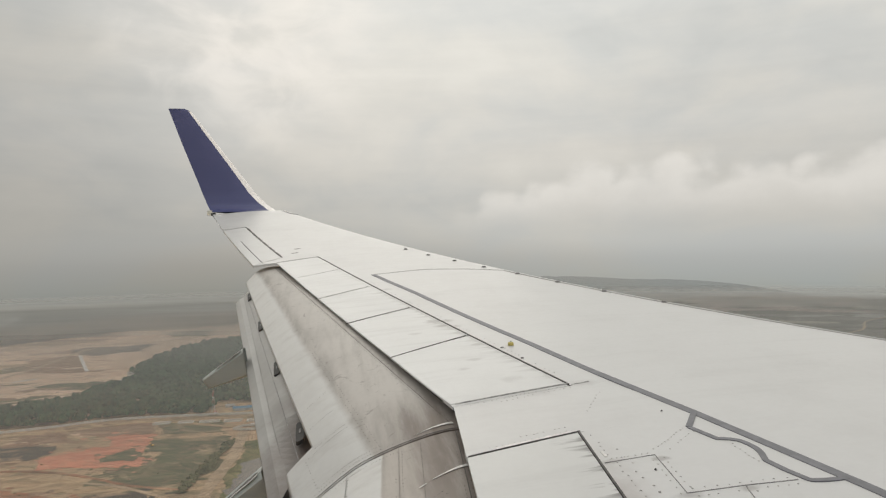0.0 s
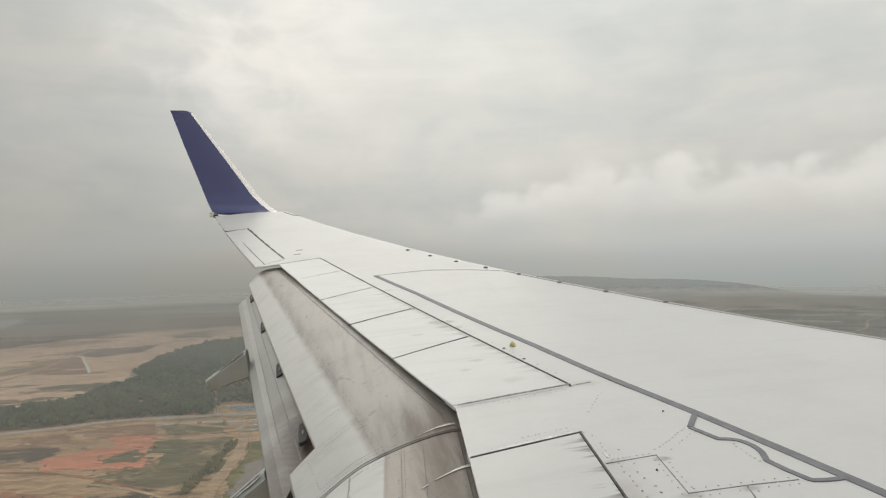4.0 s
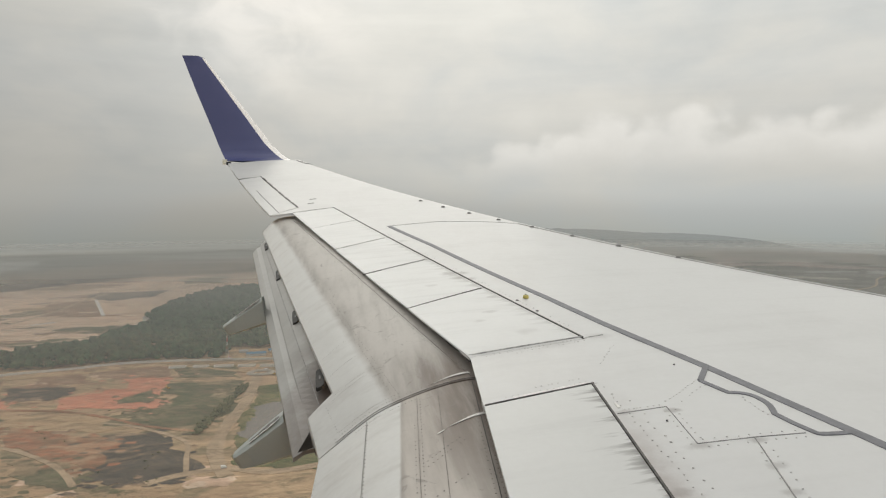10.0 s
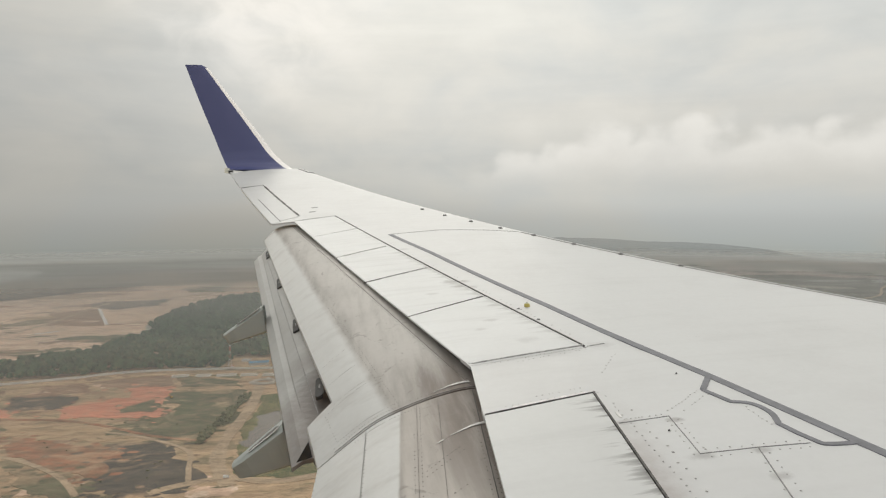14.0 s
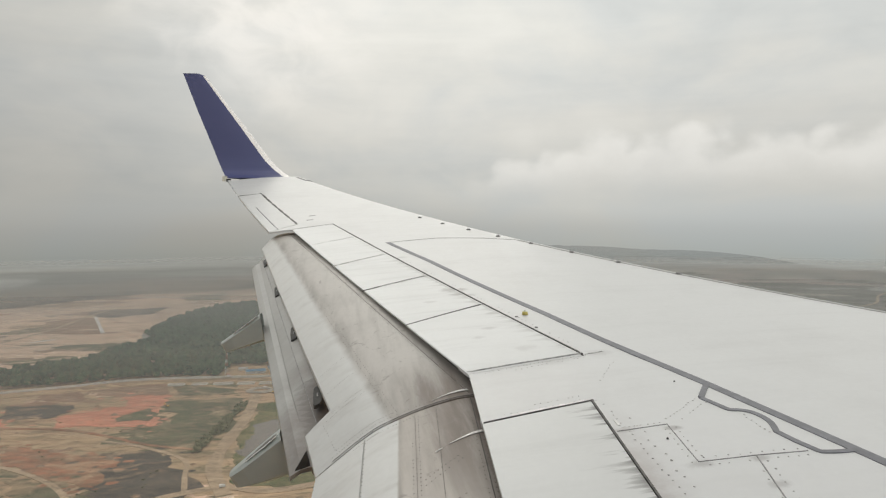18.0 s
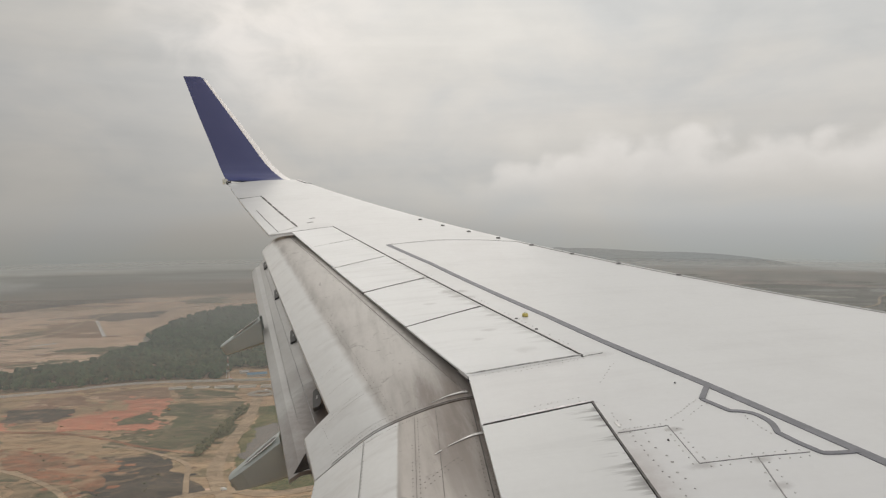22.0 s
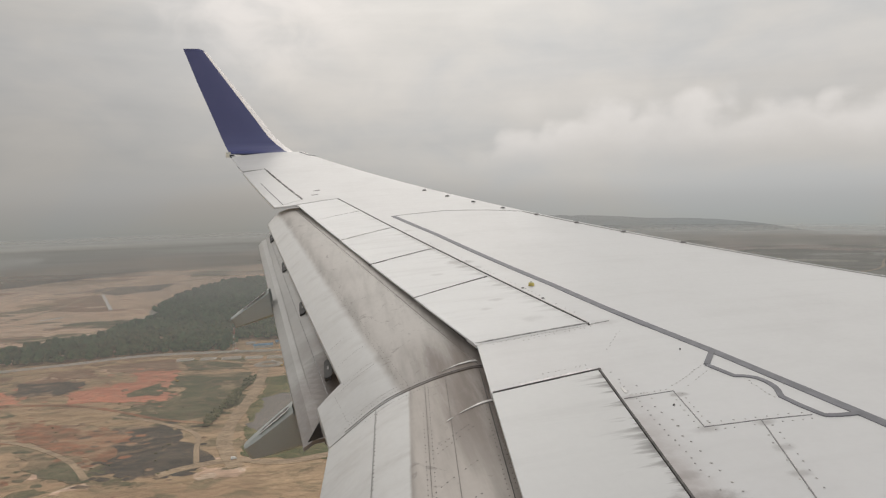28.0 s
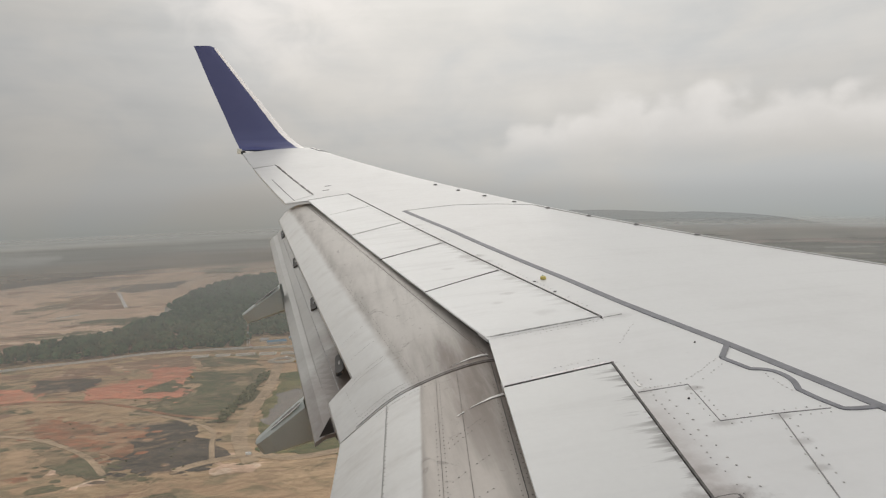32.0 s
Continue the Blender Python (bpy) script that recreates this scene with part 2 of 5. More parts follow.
M_GROUND_SPOIL = paint("ground_spoiler_paint", (0.655, 0.655, 0.638), (0.20, 0.19, 0.18), 0.18, 0.38, 0.6, (0.60, 0.1137, 5.318, 0.95), 0.0, [(*LATCH, 0.17, 0.65), (0.48, 4.12, 0.06, 0.35)])


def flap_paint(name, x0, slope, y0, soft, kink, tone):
    """Pale flap paint with a sooty nose: x0, slope, y0 give the line where the dark nose ends, soft its width; it
    darkens forward and by the wing's bend, grime and the slot's shade in one colour.
    """
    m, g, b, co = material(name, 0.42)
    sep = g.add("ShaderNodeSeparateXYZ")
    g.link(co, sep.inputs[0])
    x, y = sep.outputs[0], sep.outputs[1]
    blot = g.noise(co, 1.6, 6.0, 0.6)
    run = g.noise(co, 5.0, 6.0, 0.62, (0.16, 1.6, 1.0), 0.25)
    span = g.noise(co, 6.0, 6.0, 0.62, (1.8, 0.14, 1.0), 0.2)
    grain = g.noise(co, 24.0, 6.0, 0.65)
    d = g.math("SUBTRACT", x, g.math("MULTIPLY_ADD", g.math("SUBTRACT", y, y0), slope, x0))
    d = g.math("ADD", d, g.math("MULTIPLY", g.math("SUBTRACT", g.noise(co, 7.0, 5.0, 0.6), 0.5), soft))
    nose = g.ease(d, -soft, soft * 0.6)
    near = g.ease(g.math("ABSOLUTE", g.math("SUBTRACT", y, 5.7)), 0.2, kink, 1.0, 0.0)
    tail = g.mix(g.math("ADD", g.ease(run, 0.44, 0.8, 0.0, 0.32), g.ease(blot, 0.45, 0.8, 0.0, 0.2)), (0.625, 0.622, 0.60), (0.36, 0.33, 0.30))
    soot_shade = g.mix(g.math("ADD", g.ease(span, 0.40, 0.75, 0.0, 0.26), g.ease(blot, 0.40, 0.75, 0.0, 0.25)), tone, tuple(0.58 * c for c in tone))
    # darker band along the boundary with the tail
    soot_shade = g.mix(g.math("MULTIPLY", g.ease(d, soft * 0.3, soft * 3.0, 1.0, 0.0), g.ease(span, 0.35, 0.65, 0.15, 0.5)), soot_shade, (0.24, 0.215, 0.19))
    # grime deepens towards the front edge, with the spoiler slot's shade in its colour
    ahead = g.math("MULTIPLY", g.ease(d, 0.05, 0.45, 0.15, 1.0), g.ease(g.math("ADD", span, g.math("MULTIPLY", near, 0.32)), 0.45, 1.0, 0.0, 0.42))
    soot_shade = g.mix(ahead, soot_shade, (0.165, 0.130, 0.105))
    soot_shade = g.mix(g.math("MULTIPLY", g.math("MULTIPLY", near, g.ease(d, 0.03, 0.36, 0.10, 0.95)), g.ease(span, 0.30, 0.62, 0.55, 1.0)), soot_shade, (0.15, 0.115, 0.092))
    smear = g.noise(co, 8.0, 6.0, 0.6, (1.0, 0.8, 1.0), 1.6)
    soot_shade = g.mix(g.ease(smear, 0.60, 0.69, 0.0, 0.52), soot_shade, (0.21, 0.185, 0.165))
    col = g.mix(nose, tail, soot_shade)
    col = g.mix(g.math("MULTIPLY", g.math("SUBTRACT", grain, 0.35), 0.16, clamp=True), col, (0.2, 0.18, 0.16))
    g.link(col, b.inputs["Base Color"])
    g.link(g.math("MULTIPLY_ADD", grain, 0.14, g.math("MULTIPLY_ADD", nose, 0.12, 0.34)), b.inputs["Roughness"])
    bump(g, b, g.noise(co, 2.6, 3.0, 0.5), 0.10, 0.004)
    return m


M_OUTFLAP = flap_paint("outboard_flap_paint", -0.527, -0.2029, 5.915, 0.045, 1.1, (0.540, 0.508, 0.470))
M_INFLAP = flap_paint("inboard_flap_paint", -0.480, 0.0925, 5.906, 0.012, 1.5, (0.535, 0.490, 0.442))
M_FAIR = paint("fairing_paint", (0.50, 0.51, 0.49), (0.25, 0.24, 0.22), 0.35, 0.4, 0.7)
# spots at the inner end put the slot's shade into the colour, with grime
M_AFT = paint("aft_flap_shaded_paint", (0.41, 0.405, 0.385), (0.27, 0.245, 0.22), 0.35, 0.45, 0.5, None, 0.0,
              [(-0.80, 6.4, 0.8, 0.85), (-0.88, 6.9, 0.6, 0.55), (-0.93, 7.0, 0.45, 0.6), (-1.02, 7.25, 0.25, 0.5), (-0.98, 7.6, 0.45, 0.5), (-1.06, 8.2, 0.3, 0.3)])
M_CANOE = paint("track_fairing_paint", (0.37, 0.395, 0.37), (0.20, 0.20, 0.18), 0.4, 0.42, 0.6)
M_PURPLE = paint("purple_paint", (0.074, 0.083, 0.205), (0.11, 0.11, 0.25), 0.3, 0.30, 0.3)
M_LE = plain("pale_leading_edge", (0.94, 0.90, 0.87), 0.22, 0.35, 0.03)
M_GREY = plain("grey_sealant", (0.20, 0.20, 0.215), 0.55, 0.0, 0.12, 14.0)
M_SEAM = plain("seam_dark", (0.115, 0.105, 0.098), 0.7, 0.0, 0.3, 20.0)
M_SEAMP = plain("seam_pale", (0.30, 0.29, 0.28), 0.6, 0.0, 0.3, 20.0)
M_SOOTSEAM = plain("seam_sooty", (0.24, 0.215, 0.195), 0.65, 0.0, 0.3, 20.0)
M_SLOT_DARK = plain("slot_dark", (0.035, 0.033, 0.03), 0.6, 0.0, 0.3, 6.0)
M_SMEAR = plain("sealant_smear", (0.55, 0.54, 0.525), 0.6, 0.0, 0.3, 16.0)
M_COVE_SHADE = plain("cove_shade", (0.09, 0.085, 0.08), 0.6, 0.0, 0.3, 6.0)
M_RIVET = plain("rivet", (0.46, 0.44, 0.42), 0.5, 0.3, 0.4, 30.0)
M_CHAFE = plain("chafed_metal", (0.80, 0.78, 0.75), 0.45, 0.1, 0.15, 18.0)
M_BRASS = plain("yellow_ring", (0.60, 0.50, 0.15), 0.4, 0.3, 0.2)
M_LENS = plain("lens_dark", (0.05, 0.05, 0.05), 0.15, 0.0, 0.2)
M_LAMPW = plain("lens_white", (0.75, 0.75, 0.66), 0.2, 0.0, 0.05)
M_RIVETD = plain("sooty_rivet", (0.22, 0.20, 0.18), 0.55, 0.2, 0.4, 30.0)
M_STUD = plain("stud_grey", (0.19, 0.18, 0.175), 0.5, 0.3, 0.25)
M_BOLT = plain("bolt_dark", (0.14, 0.13, 0.125), 0.5, 0.4, 0.3)


# ---- mesh helpers ----
def mesh(name, verts, faces, mat, smooth=False):
    me = bpy.data.meshes.new(name)
    me.from_pydata([tuple(v) for v in verts], [], faces)
    for m in (mat if isinstance(mat, (list, tuple)) else [mat]):
        me.materials.append(m)
    if smooth:
        me.shade_smooth()
    me.update()
    return me


def part(name, me, parent, label=""):
    ob = new(name, me)
    ob.parent = parent
    return tagged(ob, label) if label else ob


class Soup:
    """Gathers vertices and faces of one mesh."""

    def __init__(self):
        self.v, self.f = [], []

    def add(self, verts, faces):
        o = len(self.v)
        self.v += [tuple(q) for q in verts]
        self.f += [tuple(i + o for i in f) for f in faces]

    def grid(self, rows, flip=False):
        n, m = len(rows), len(rows[0])
        fs = [(i * m + j, i * m + j + 1, (i + 1) * m + j + 1, (i + 1) * m + j) for i in range(n - 1) for j in range(m - 1)]
        self.add([q for r in rows for q in r], [f[::-1] for f in fs] if flip else fs)

    def slab(self, rows, thick):
        """A grid of points as the top of a plate of that thickness."""
        low = [[(q[0], q[1], q[2] - thick) for q in r] for r in rows]
        self.grid(rows)
        self.grid(low, True)
        rim = rows[0] + [r[-1] for r in rows[1:]] + rows[-1][-2::-1] + [r[0] for r in rows[-2:0:-1]]
        n = len(rim)
        vs = [tuple(q) for q in rim] + [(q[0], q[1], q[2] - thick) for q in rim]
        self.add(vs, [(i, i + n, (i + 1) % n + n, (i + 1) % n) for i in range(n)])

    def box(self, c, size, m=None):
        x, y, z = (s / 2 for s in size)
        vs = [Vector((sx * x, sy * y, sz * z)) for sx in (-1, 1) for sy in (-1, 1) for sz in (-1, 1)]
        vs = [(m @ v if m else v) + Vector(c) for v in vs]
        self.add(vs, [(0, 1, 3, 2), (4, 6, 7, 5), (0, 4, 5, 1), (2, 3, 7, 6), (0, 2, 6, 4), (1, 5, 7, 3)])

    def dome(self, c, up, r, h, n=7):
        up = Vector(up).normalized()
        a = up.orthogonal().normalized()
        b = up.cross(a)
        c = Vector(c)
        ring = [c + (a * math.cos(k * math.tau / n) + b * math.sin(k * math.tau / n)) * r for k in range(n)]
        inner = [c + (q - c) * 0.62 + up * h for q in ring]
        self.add(ring + inner, [(k, (k + 1) % n, (k + 1) % n + n, k + n) for k in range(n)] + [tuple(range(n, 2 * n))])

    def mesh(self, name, mat, smooth=False):
        return mesh(name, self.v, self.f, mat, smooth)


def lerp(a, b, t):
    return tuple(p + (q - p) * t for p, q in zip(a, b))


# ---- the wing's shape ----
YK = 6.0207
TIP = 17.1


def te(y):
    if y <= YK:
        return -0.1019 * (YK - y)
    q = (y - YK) / 6.15
    return -(y - YK) * 0.25242 + 0.19 * max(0.0, q * (1 - q))


def te_out(y):
    return -(y - YK) * 0.27364 - 0.2132


def le(y):
    return -1.734 + (TIP - y) * 0.53082


def rise(y):
    return 0.1051 * (y - YK) + (0.0063 * (y - YK) ** 2 if y > YK else 0.0)


def surf(x, y):
    c = le(y) - te(y)
    f = max(-0.3, min(1.2, (x - te(y)) / c))
    return rise(y) + c * (0.10 * f - 0.055 * f * f)


def on(x, y, lift=0.0):
    return (x, y, surf(x, y) + lift)


def hinge(y):
    d = y - 6.162
    return 0.835 - 0.238 * d - 0.00808 * d * d


def ground_hinge(y):
    return 0.60 + 0.1137 * (y - 5.318)


def aileron_hinge(y):
    return -1.469 - 0.2952 * (y - 12.494)


aeroplane = new("aeroplane")
aeroplane.matrix_world = BANK
tagged(aeroplane, "white airliner wing with purple winglet and lowered flaps", "aeroplane")


def upper_skin():
    s = Soup()

    def strip(y0, y1, aft, n):
        rows = []
        for i in range(n + 1):
            y = y0 + (y1 - y0) * i / n
            a, e = aft(y), le(y)
            row = [on(a + (e - 0.03 - a) * k / 16, y) for k in range(17)]
            # rounded nose
            r = 0.035 * (e - te(y)) + 0.05
            for k in range(1, 9):
                q = k / 8 * math.pi * 0.62
                row.append((e - 0.03 + 0.15 * math.sin(q), y, surf(e - 0.03, y) - r * (1 - math.cos(q))))
            rows.append(row)
        s.grid(rows, True)

    strip(1.60, 3.6, ground_hinge, 6)
    strip(3.6, 5.325, ground_hinge, 8)
    strip(5.325, YK, te, 4)
    strip(YK, 6.12, te, 2)
    strip(6.12, 12.30, hinge, 22)
    strip(12.30, 12.50, lambda y: -0.935 - 2.67 * (y - 12.30), 4)
    strip(12.50, 15.46, aileron_hinge, 10)
    strip(15.46, TIP, te_out, 8)
    return part("upper_skin", s.mesh("upper_skin", M_SKIN, True), aeroplane, "smooth off-white painted wing skin")


def under_skin():
    s = Soup()
    rows, cove = [], []
    for i in range(41):
        y = 1.60 + (TIP - 1.60) * i / 40
        a = max(te(y), te_out(y)) + 0.35 if y < 15.5 else te_out(y)
        e = le(y) + 0.05
        row = []
        for k in range(13):
            f = k / 12
            deep = (0.09 + 0.16 * math.sin(math.pi * min(1, f * 0.95 + 0.05))) * (e - a) * 0.45 + 0.03
            x = a + (e - a) * f
            row.append((x, y, surf(x, y) - (0.02 if y >= 15.5 and k == 0 else deep)))
        rows.append(row)
    s.grid(rows)
    part("lower_skin", s.mesh("lower_skin", M_FAIR, True), aeroplane, "grey lower wing skin")
    # sheet under the panels, shade of their gaps put into its dark colour
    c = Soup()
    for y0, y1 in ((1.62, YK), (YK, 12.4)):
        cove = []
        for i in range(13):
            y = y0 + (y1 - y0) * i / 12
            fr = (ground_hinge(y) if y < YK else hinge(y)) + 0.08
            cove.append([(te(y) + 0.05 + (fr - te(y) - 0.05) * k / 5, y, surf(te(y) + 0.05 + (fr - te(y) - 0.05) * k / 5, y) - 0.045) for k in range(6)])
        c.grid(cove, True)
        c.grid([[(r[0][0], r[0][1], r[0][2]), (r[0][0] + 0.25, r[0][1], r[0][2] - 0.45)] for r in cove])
    part("cove", c.mesh("cove", M_COVE_SHADE), aeroplane, "recess under the spoilers, coloured dark for its shade")


def plate(name, quad, mat, lift=0.004, thick=0.03, n=8, m=8, label="", parent=None, front=None):
    """A skin panel over the plan corners aft-inner, fore-inner, fore-outer, aft-outer."""
    a, b, c, d = quad
    rows = []
    for i in range(n + 1):
        p, q = lerp(a, d, i / n), lerp(b, c, i / n)
        if front:
            q = (front(q[1]), q[1])
        rows.append([on(*lerp(p, q, k / m), lift) for k in range(m + 1)])
    s = Soup()
    s.slab([r[::-1] for r in rows], thick)
    return part(name, s.mesh(name, mat), parent or aeroplane, label)


def spoilers():
    g = 0.009
    # front point and rear point of each joint, inner to outer
    joints = [((0.842, 6.162), (0.02, 6.075)), ((0.425, 7.658), (-0.29, 7.295)), ((0.065, 8.911), (-0.60, 8.563)),
              ((-0.29, 10.13), (-0.90, 9.77)), ((-0.62, 11.30), (-1.26, 11.02)), ((-0.93, 12.29), (-1.545, 12.15))]
    for k in range(5):
        (fi, ai), (fo, ao) = joints[k], joints[k + 1]
        w = g if k < 3 else 0.004
        v = g if k else 0.003
        quad = [(te(ai[1]) - 0.0, ai[1] + v), (hinge(fi[1]) - 0.014, fi[1] + v), (hinge(fo[1]) - 0.014, fo[1] - w), (te(ao[1]), ao[1] - w)]
        plate("spoiler", quad, M_SPOIL, 0.005, 0.012, 10, 6, "white spoiler panel with sooty streaks" if k < 4 else "white fixed panel outboard of the spoilers",
              None, lambda y: hinge(y) - 0.014)
    quad = [(te(1.8), 1.8), (ground_hinge(1.8) - 0.022, 1.8), (ground_hinge(5.318) - 0.022, 5.305), (te(5.218), 5.205)]
    plate("ground_spoiler", quad, M_GROUND_SPOIL, 0.006, 0.014, 12, 6, "white ground spoiler with dark oil streaks")
    plate("fixed_panel", [(te(5.22), 5.222), (0.62, 5.322), (0.62, 5.335), (te(5.335), 5.335)], M_SKIN, 0.002, 0.03, 2, 4)
    plate("fixed_panel", [(te(6.035), 6.035), (hinge(6.115) - 0.02, 6.115), (hinge(6.2) - 0.02, 6.2), (te(6.2), 6.2)], M_SKIN, 0.0015, 0.02, 3, 5)
    # narrow wedge of skin between the two groups
    plate("fixed_panel", [(-1.548, 12.158), (-0.935, 12.302), (-1.469, 12.498), (-1.885, 12.15)], M_SKIN, 0.0035, 0.03, 3, 5)


def aileron():
    root = plate("aileron", [(te_out(12.14) - 0.0, 12.17), (aileron_hinge(12.5) - 0.03, 12.505), (aileron_hinge(15.44) - 0.03, 15.43), (te_out(15.37), 15.36)],
                 M_SKIN, 0.003, 0.035, 10, 6, "white aileron with a balance tab")
    for a, b, w in (((-2.299, 14.16), (-1.764, 12.27), 0.010),):
        ribbon("tab_seam", [a, b], w, M_SEAM, 0.0055, root)
    for k in range(6):
        y0 = 12.6 + k * 0.47
        ribbon("hinge_gap", [(aileron_hinge(y0) - 0.01, y0), (aileron_hinge(y0 + 0.36) - 0.01, y0 + 0.36)], 0.032, M_SEAM, 0.004, root)
    ribbon("end_gap", [(aileron_hinge(15.45), 15.45), (te_out(15.38), 15.38)], 0.016, M_SEAM, 0.004, root)


def ribbon(name, pts, width, mat, lift=0.003, parent=None, label="", step=0.25):
    """A flat strip laid on the wing along a line of plan points."""
    line = [Vector(pts[0])]
    for p, q in zip(pts, pts[1:]):
        p, q = Vector(p), Vector(q)
        n = max(1, int((q - p).length / step))
        line += [p.lerp(q, (k + 1) / n) for k in range(n)]
    rows = []
    for i, p in enumerate(line):
        d = line[min(i + 1, len(line) - 1)] - line[max(i - 1, 0)]
        side = Vector((-d.y, d.x)).normalized() * width / 2
        a, b = p + side, p - side
        rows.append([on(b.x, b.y, lift), on(a.x, a.y, lift)])
    s = Soup()
    s.slab(rows, lift + 0.004)
    return part(name, s.mesh(name, mat), parent or aeroplane, label)


def curve_pts(pts, n=8):
    """Catmull-Rom through plan points."""
    out = []
    q = [pts[0]] + list(pts) + [pts[-1]]
    for i in range(1, len(q) - 2):
        a, b, c, d = (Vector(k) for k in q[i - 1:i + 3])
        for k in range(n):
            t = k / n
            out.append(tuple(0.5 * (2 * b + (c - a) * t + (2 * a - 5 * b + 4 * c - d) * t * t + (3 * b - a - 3 * c + d) * t ** 3)))
    return out + [tuple(pts[-1])]


def markings():
    ribbon("hinge_line", [(hinge(6.15 + 0.44 * k), 6.15 + 0.44 * k) for k in range(15)], 0.0095, M_SEAM, 0.0075)
    for (a, b, w, mt) in (((0.425, 7.658), (-0.29, 7.295), 0.009, M_SEAM), ((0.065, 8.911), (-0.62, 8.563), 0.009, M_SEAM),
                          ((-0.29, 10.13), (-0.92, 9.77), 0.009, M_SMEAR), ((-0.62, 11.30), (-0.97, 11.14), 0.008, M_SEAMP), ((-0.93, 12.30), (-1.545, 12.165), 0.009, M_SEAMP)):
        ribbon("spoiler_joint", [a, b], w, mt, 0.0075)
    ribbon("hinge_line", [(ground_hinge(5.33) - 0.01, 5.33), (ground_hinge(1.8) - 0.01, 1.8)], 0.0105, M_SEAM, 0.0085)
    ribbon("spoiler_joint", [(0.60, 5.325), (-0.072, 5.222)], 0.006, M_SEAM, 0.0085)
    ribbon("grey_strip", [(-0.19, 10.80), (0.222, 9.587), (0.615, 8.196), (0.895, 7.204), (1.080, 6.437), (1.225, 5.865), (1.333, 5.381), (1.458, 4.733), (1.54, 4.3), (1.72, 3.2), (1.95, 1.8)], 0.058, M_GREY, 0.004, None, "grey sealant strip along the wing", 0.4)
    ribbon("grey_bracket", [(1.345, 5.39), (1.188, 5.18)], 0.034, M_GREY, 0.006, None, "grey sealant outline")
    ribbon("grey_bracket", [(1.186, 5.175), (1.232, 4.998)] + curve_pts([(1.239, 4.978), (1.292, 4.954), (1.331, 4.91), (1.347, 4.833), (1.339, 4.758), (1.302, 4.665)], 5)
           + [(1.321, 4.542), (1.35, 4.43)] + curve_pts([(1.36, 4.415), (1.424, 4.399), (1.52, 4.39)], 4), 0.031, M_GREY, 0.005, None, "grey sealant outline", 0.06)
    ribbon("skin_seam", [(-0.18, 10.80), (0.528, 10.93), (1.10, 10.85), (1.58, 10.70)], 0.016, M_SEAMP, 0.003)
    ribbon("skin_seam", [(le(y) - 0.085, y) for y in (10.68, 9.5, 8, 6.5, 5, 3.5, 2)], 0.030, M_SEAMP, 0.004)
    ribbon("skin_seam", [(0.856, 6.14), (0.99, 6.16)], 0.007, M_SMEAR, 0.004)
    ribbon("skin_seam", [(hinge(6.17) - 0.0, 6.158), (0.02, 6.072)], 0.007, M_SMEAR, 0.0095)
    for pts in ([(0.563, 4.896), (0.839, 4.902), (0.779, 4.478), (1.06, 4.465), (1.308, 4.442)], [(1.06, 4.465), (0.879, 3.873), (0.72, 3.35)],
                [(1.50, 4.40), (1.56, 4.30), (1.58, 4.1), (1.60, 3.7)]):
        ribbon("skin_seam", pts, 0.0042, M_SEAMP, 0.003)
    ribbon("chafed_edge", [(0.58, 5.345), (0.26, 5.30), (0.1, 5.275)], 0.028, M_CHAFE, 0.003)
    ribbon("chafed_edge", [(0.604, 5.03), (0.601, 4.96)], 0.014, M_CHAFE, 0.003)


def rivets():
    s = Soup()
    rng = random.Random(5)

    def row(a, b, n, r=0.0048, jit=0.004):
        for k in range(n):
            x, y = lerp(a, b, (k + 0.5) / n)
            x, y = x + rng.gauss(0, jit), y + rng.gauss(0, jit)
            if rng.random() < 0.92:
                s.dome(on(x, y, 0.001), (0, -0.1, 1), r * rng.uniform(0.8, 1.25), 0.002)

    row((0.87, 6.13), (0.1, 6.02), 26)
    row((0.84, 6.09), (0.3, 6.00), 14)
    row((0.62, 5.37), (0.05, 5.29), 16)
    row((0.56, 5.42), (0.25, 5.38), 9)
    row((0.64, 5.28), (0.56, 3.9), 26)
    row((0.70, 5.05), (0.62, 3.9), 14, 0.0065, 0.01)
    row((0.585, 4.93), (0.83, 4.935), 7)
    row((0.87, 4.88), (0.81, 4.50), 7)
    row((0.81, 4.88), (0.75, 4.46), 7)
    row((0.79, 4.44), (1.3, 4.405), 11)
    row((0.80, 4.51), (1.3, 4.475), 9)
    row((1.09, 4.43), (0.93, 3.85), 9)
    row((1.03, 4.43), (0.87, 3.85), 8)
    row((1.16, 5.19), (0.86, 4.95), 10)
    row((1.20, 5.13), (0.92, 4.93), 7)
    row((1.21, 5.15), (1.24, 4.95), 4)
    row((1.27, 4.91), (1.27, 4.65), 7)
    for y in (6.4, 6.9, 7.3, 7.7, 8.2, 8.9, 9.5, 10.1):
        row((hinge(y) + 0.06, y), (hinge(y + 0.3) + 0.06, y + 0.3), 5, 0.006)
    row((0.98, 5.95), (0.75, 5.6), 7, 0.005)
    part("rivets", s.mesh("rivets", M_RIVET), aeroplane, "dark rivet heads in rows")["kind"] = "stuff"


def loft(name, stations, thick, mat, label="", n=10, parent=None):
    """stations: (y, [(x, z), ...]) from inner to outer; straight between them; thick: depth of the plate."""
    rows = []
    for (y0, p0), (y1, p1) in zip(stations, stations[1:]):
        for k in range(n + (stations[-1][0] == y1)):
            t = k / n
            rows.append([(a[0] + (b[0] - a[0]) * t, y0 + (y1 - y0) * t, a[1] + (b[1] - a[1]) * t) for a, b in zip(p0, p1)])
    s = Soup()
    s.slab(rows, thick)
    return part(name, s.mesh(name, mat), parent or aeroplane, label)


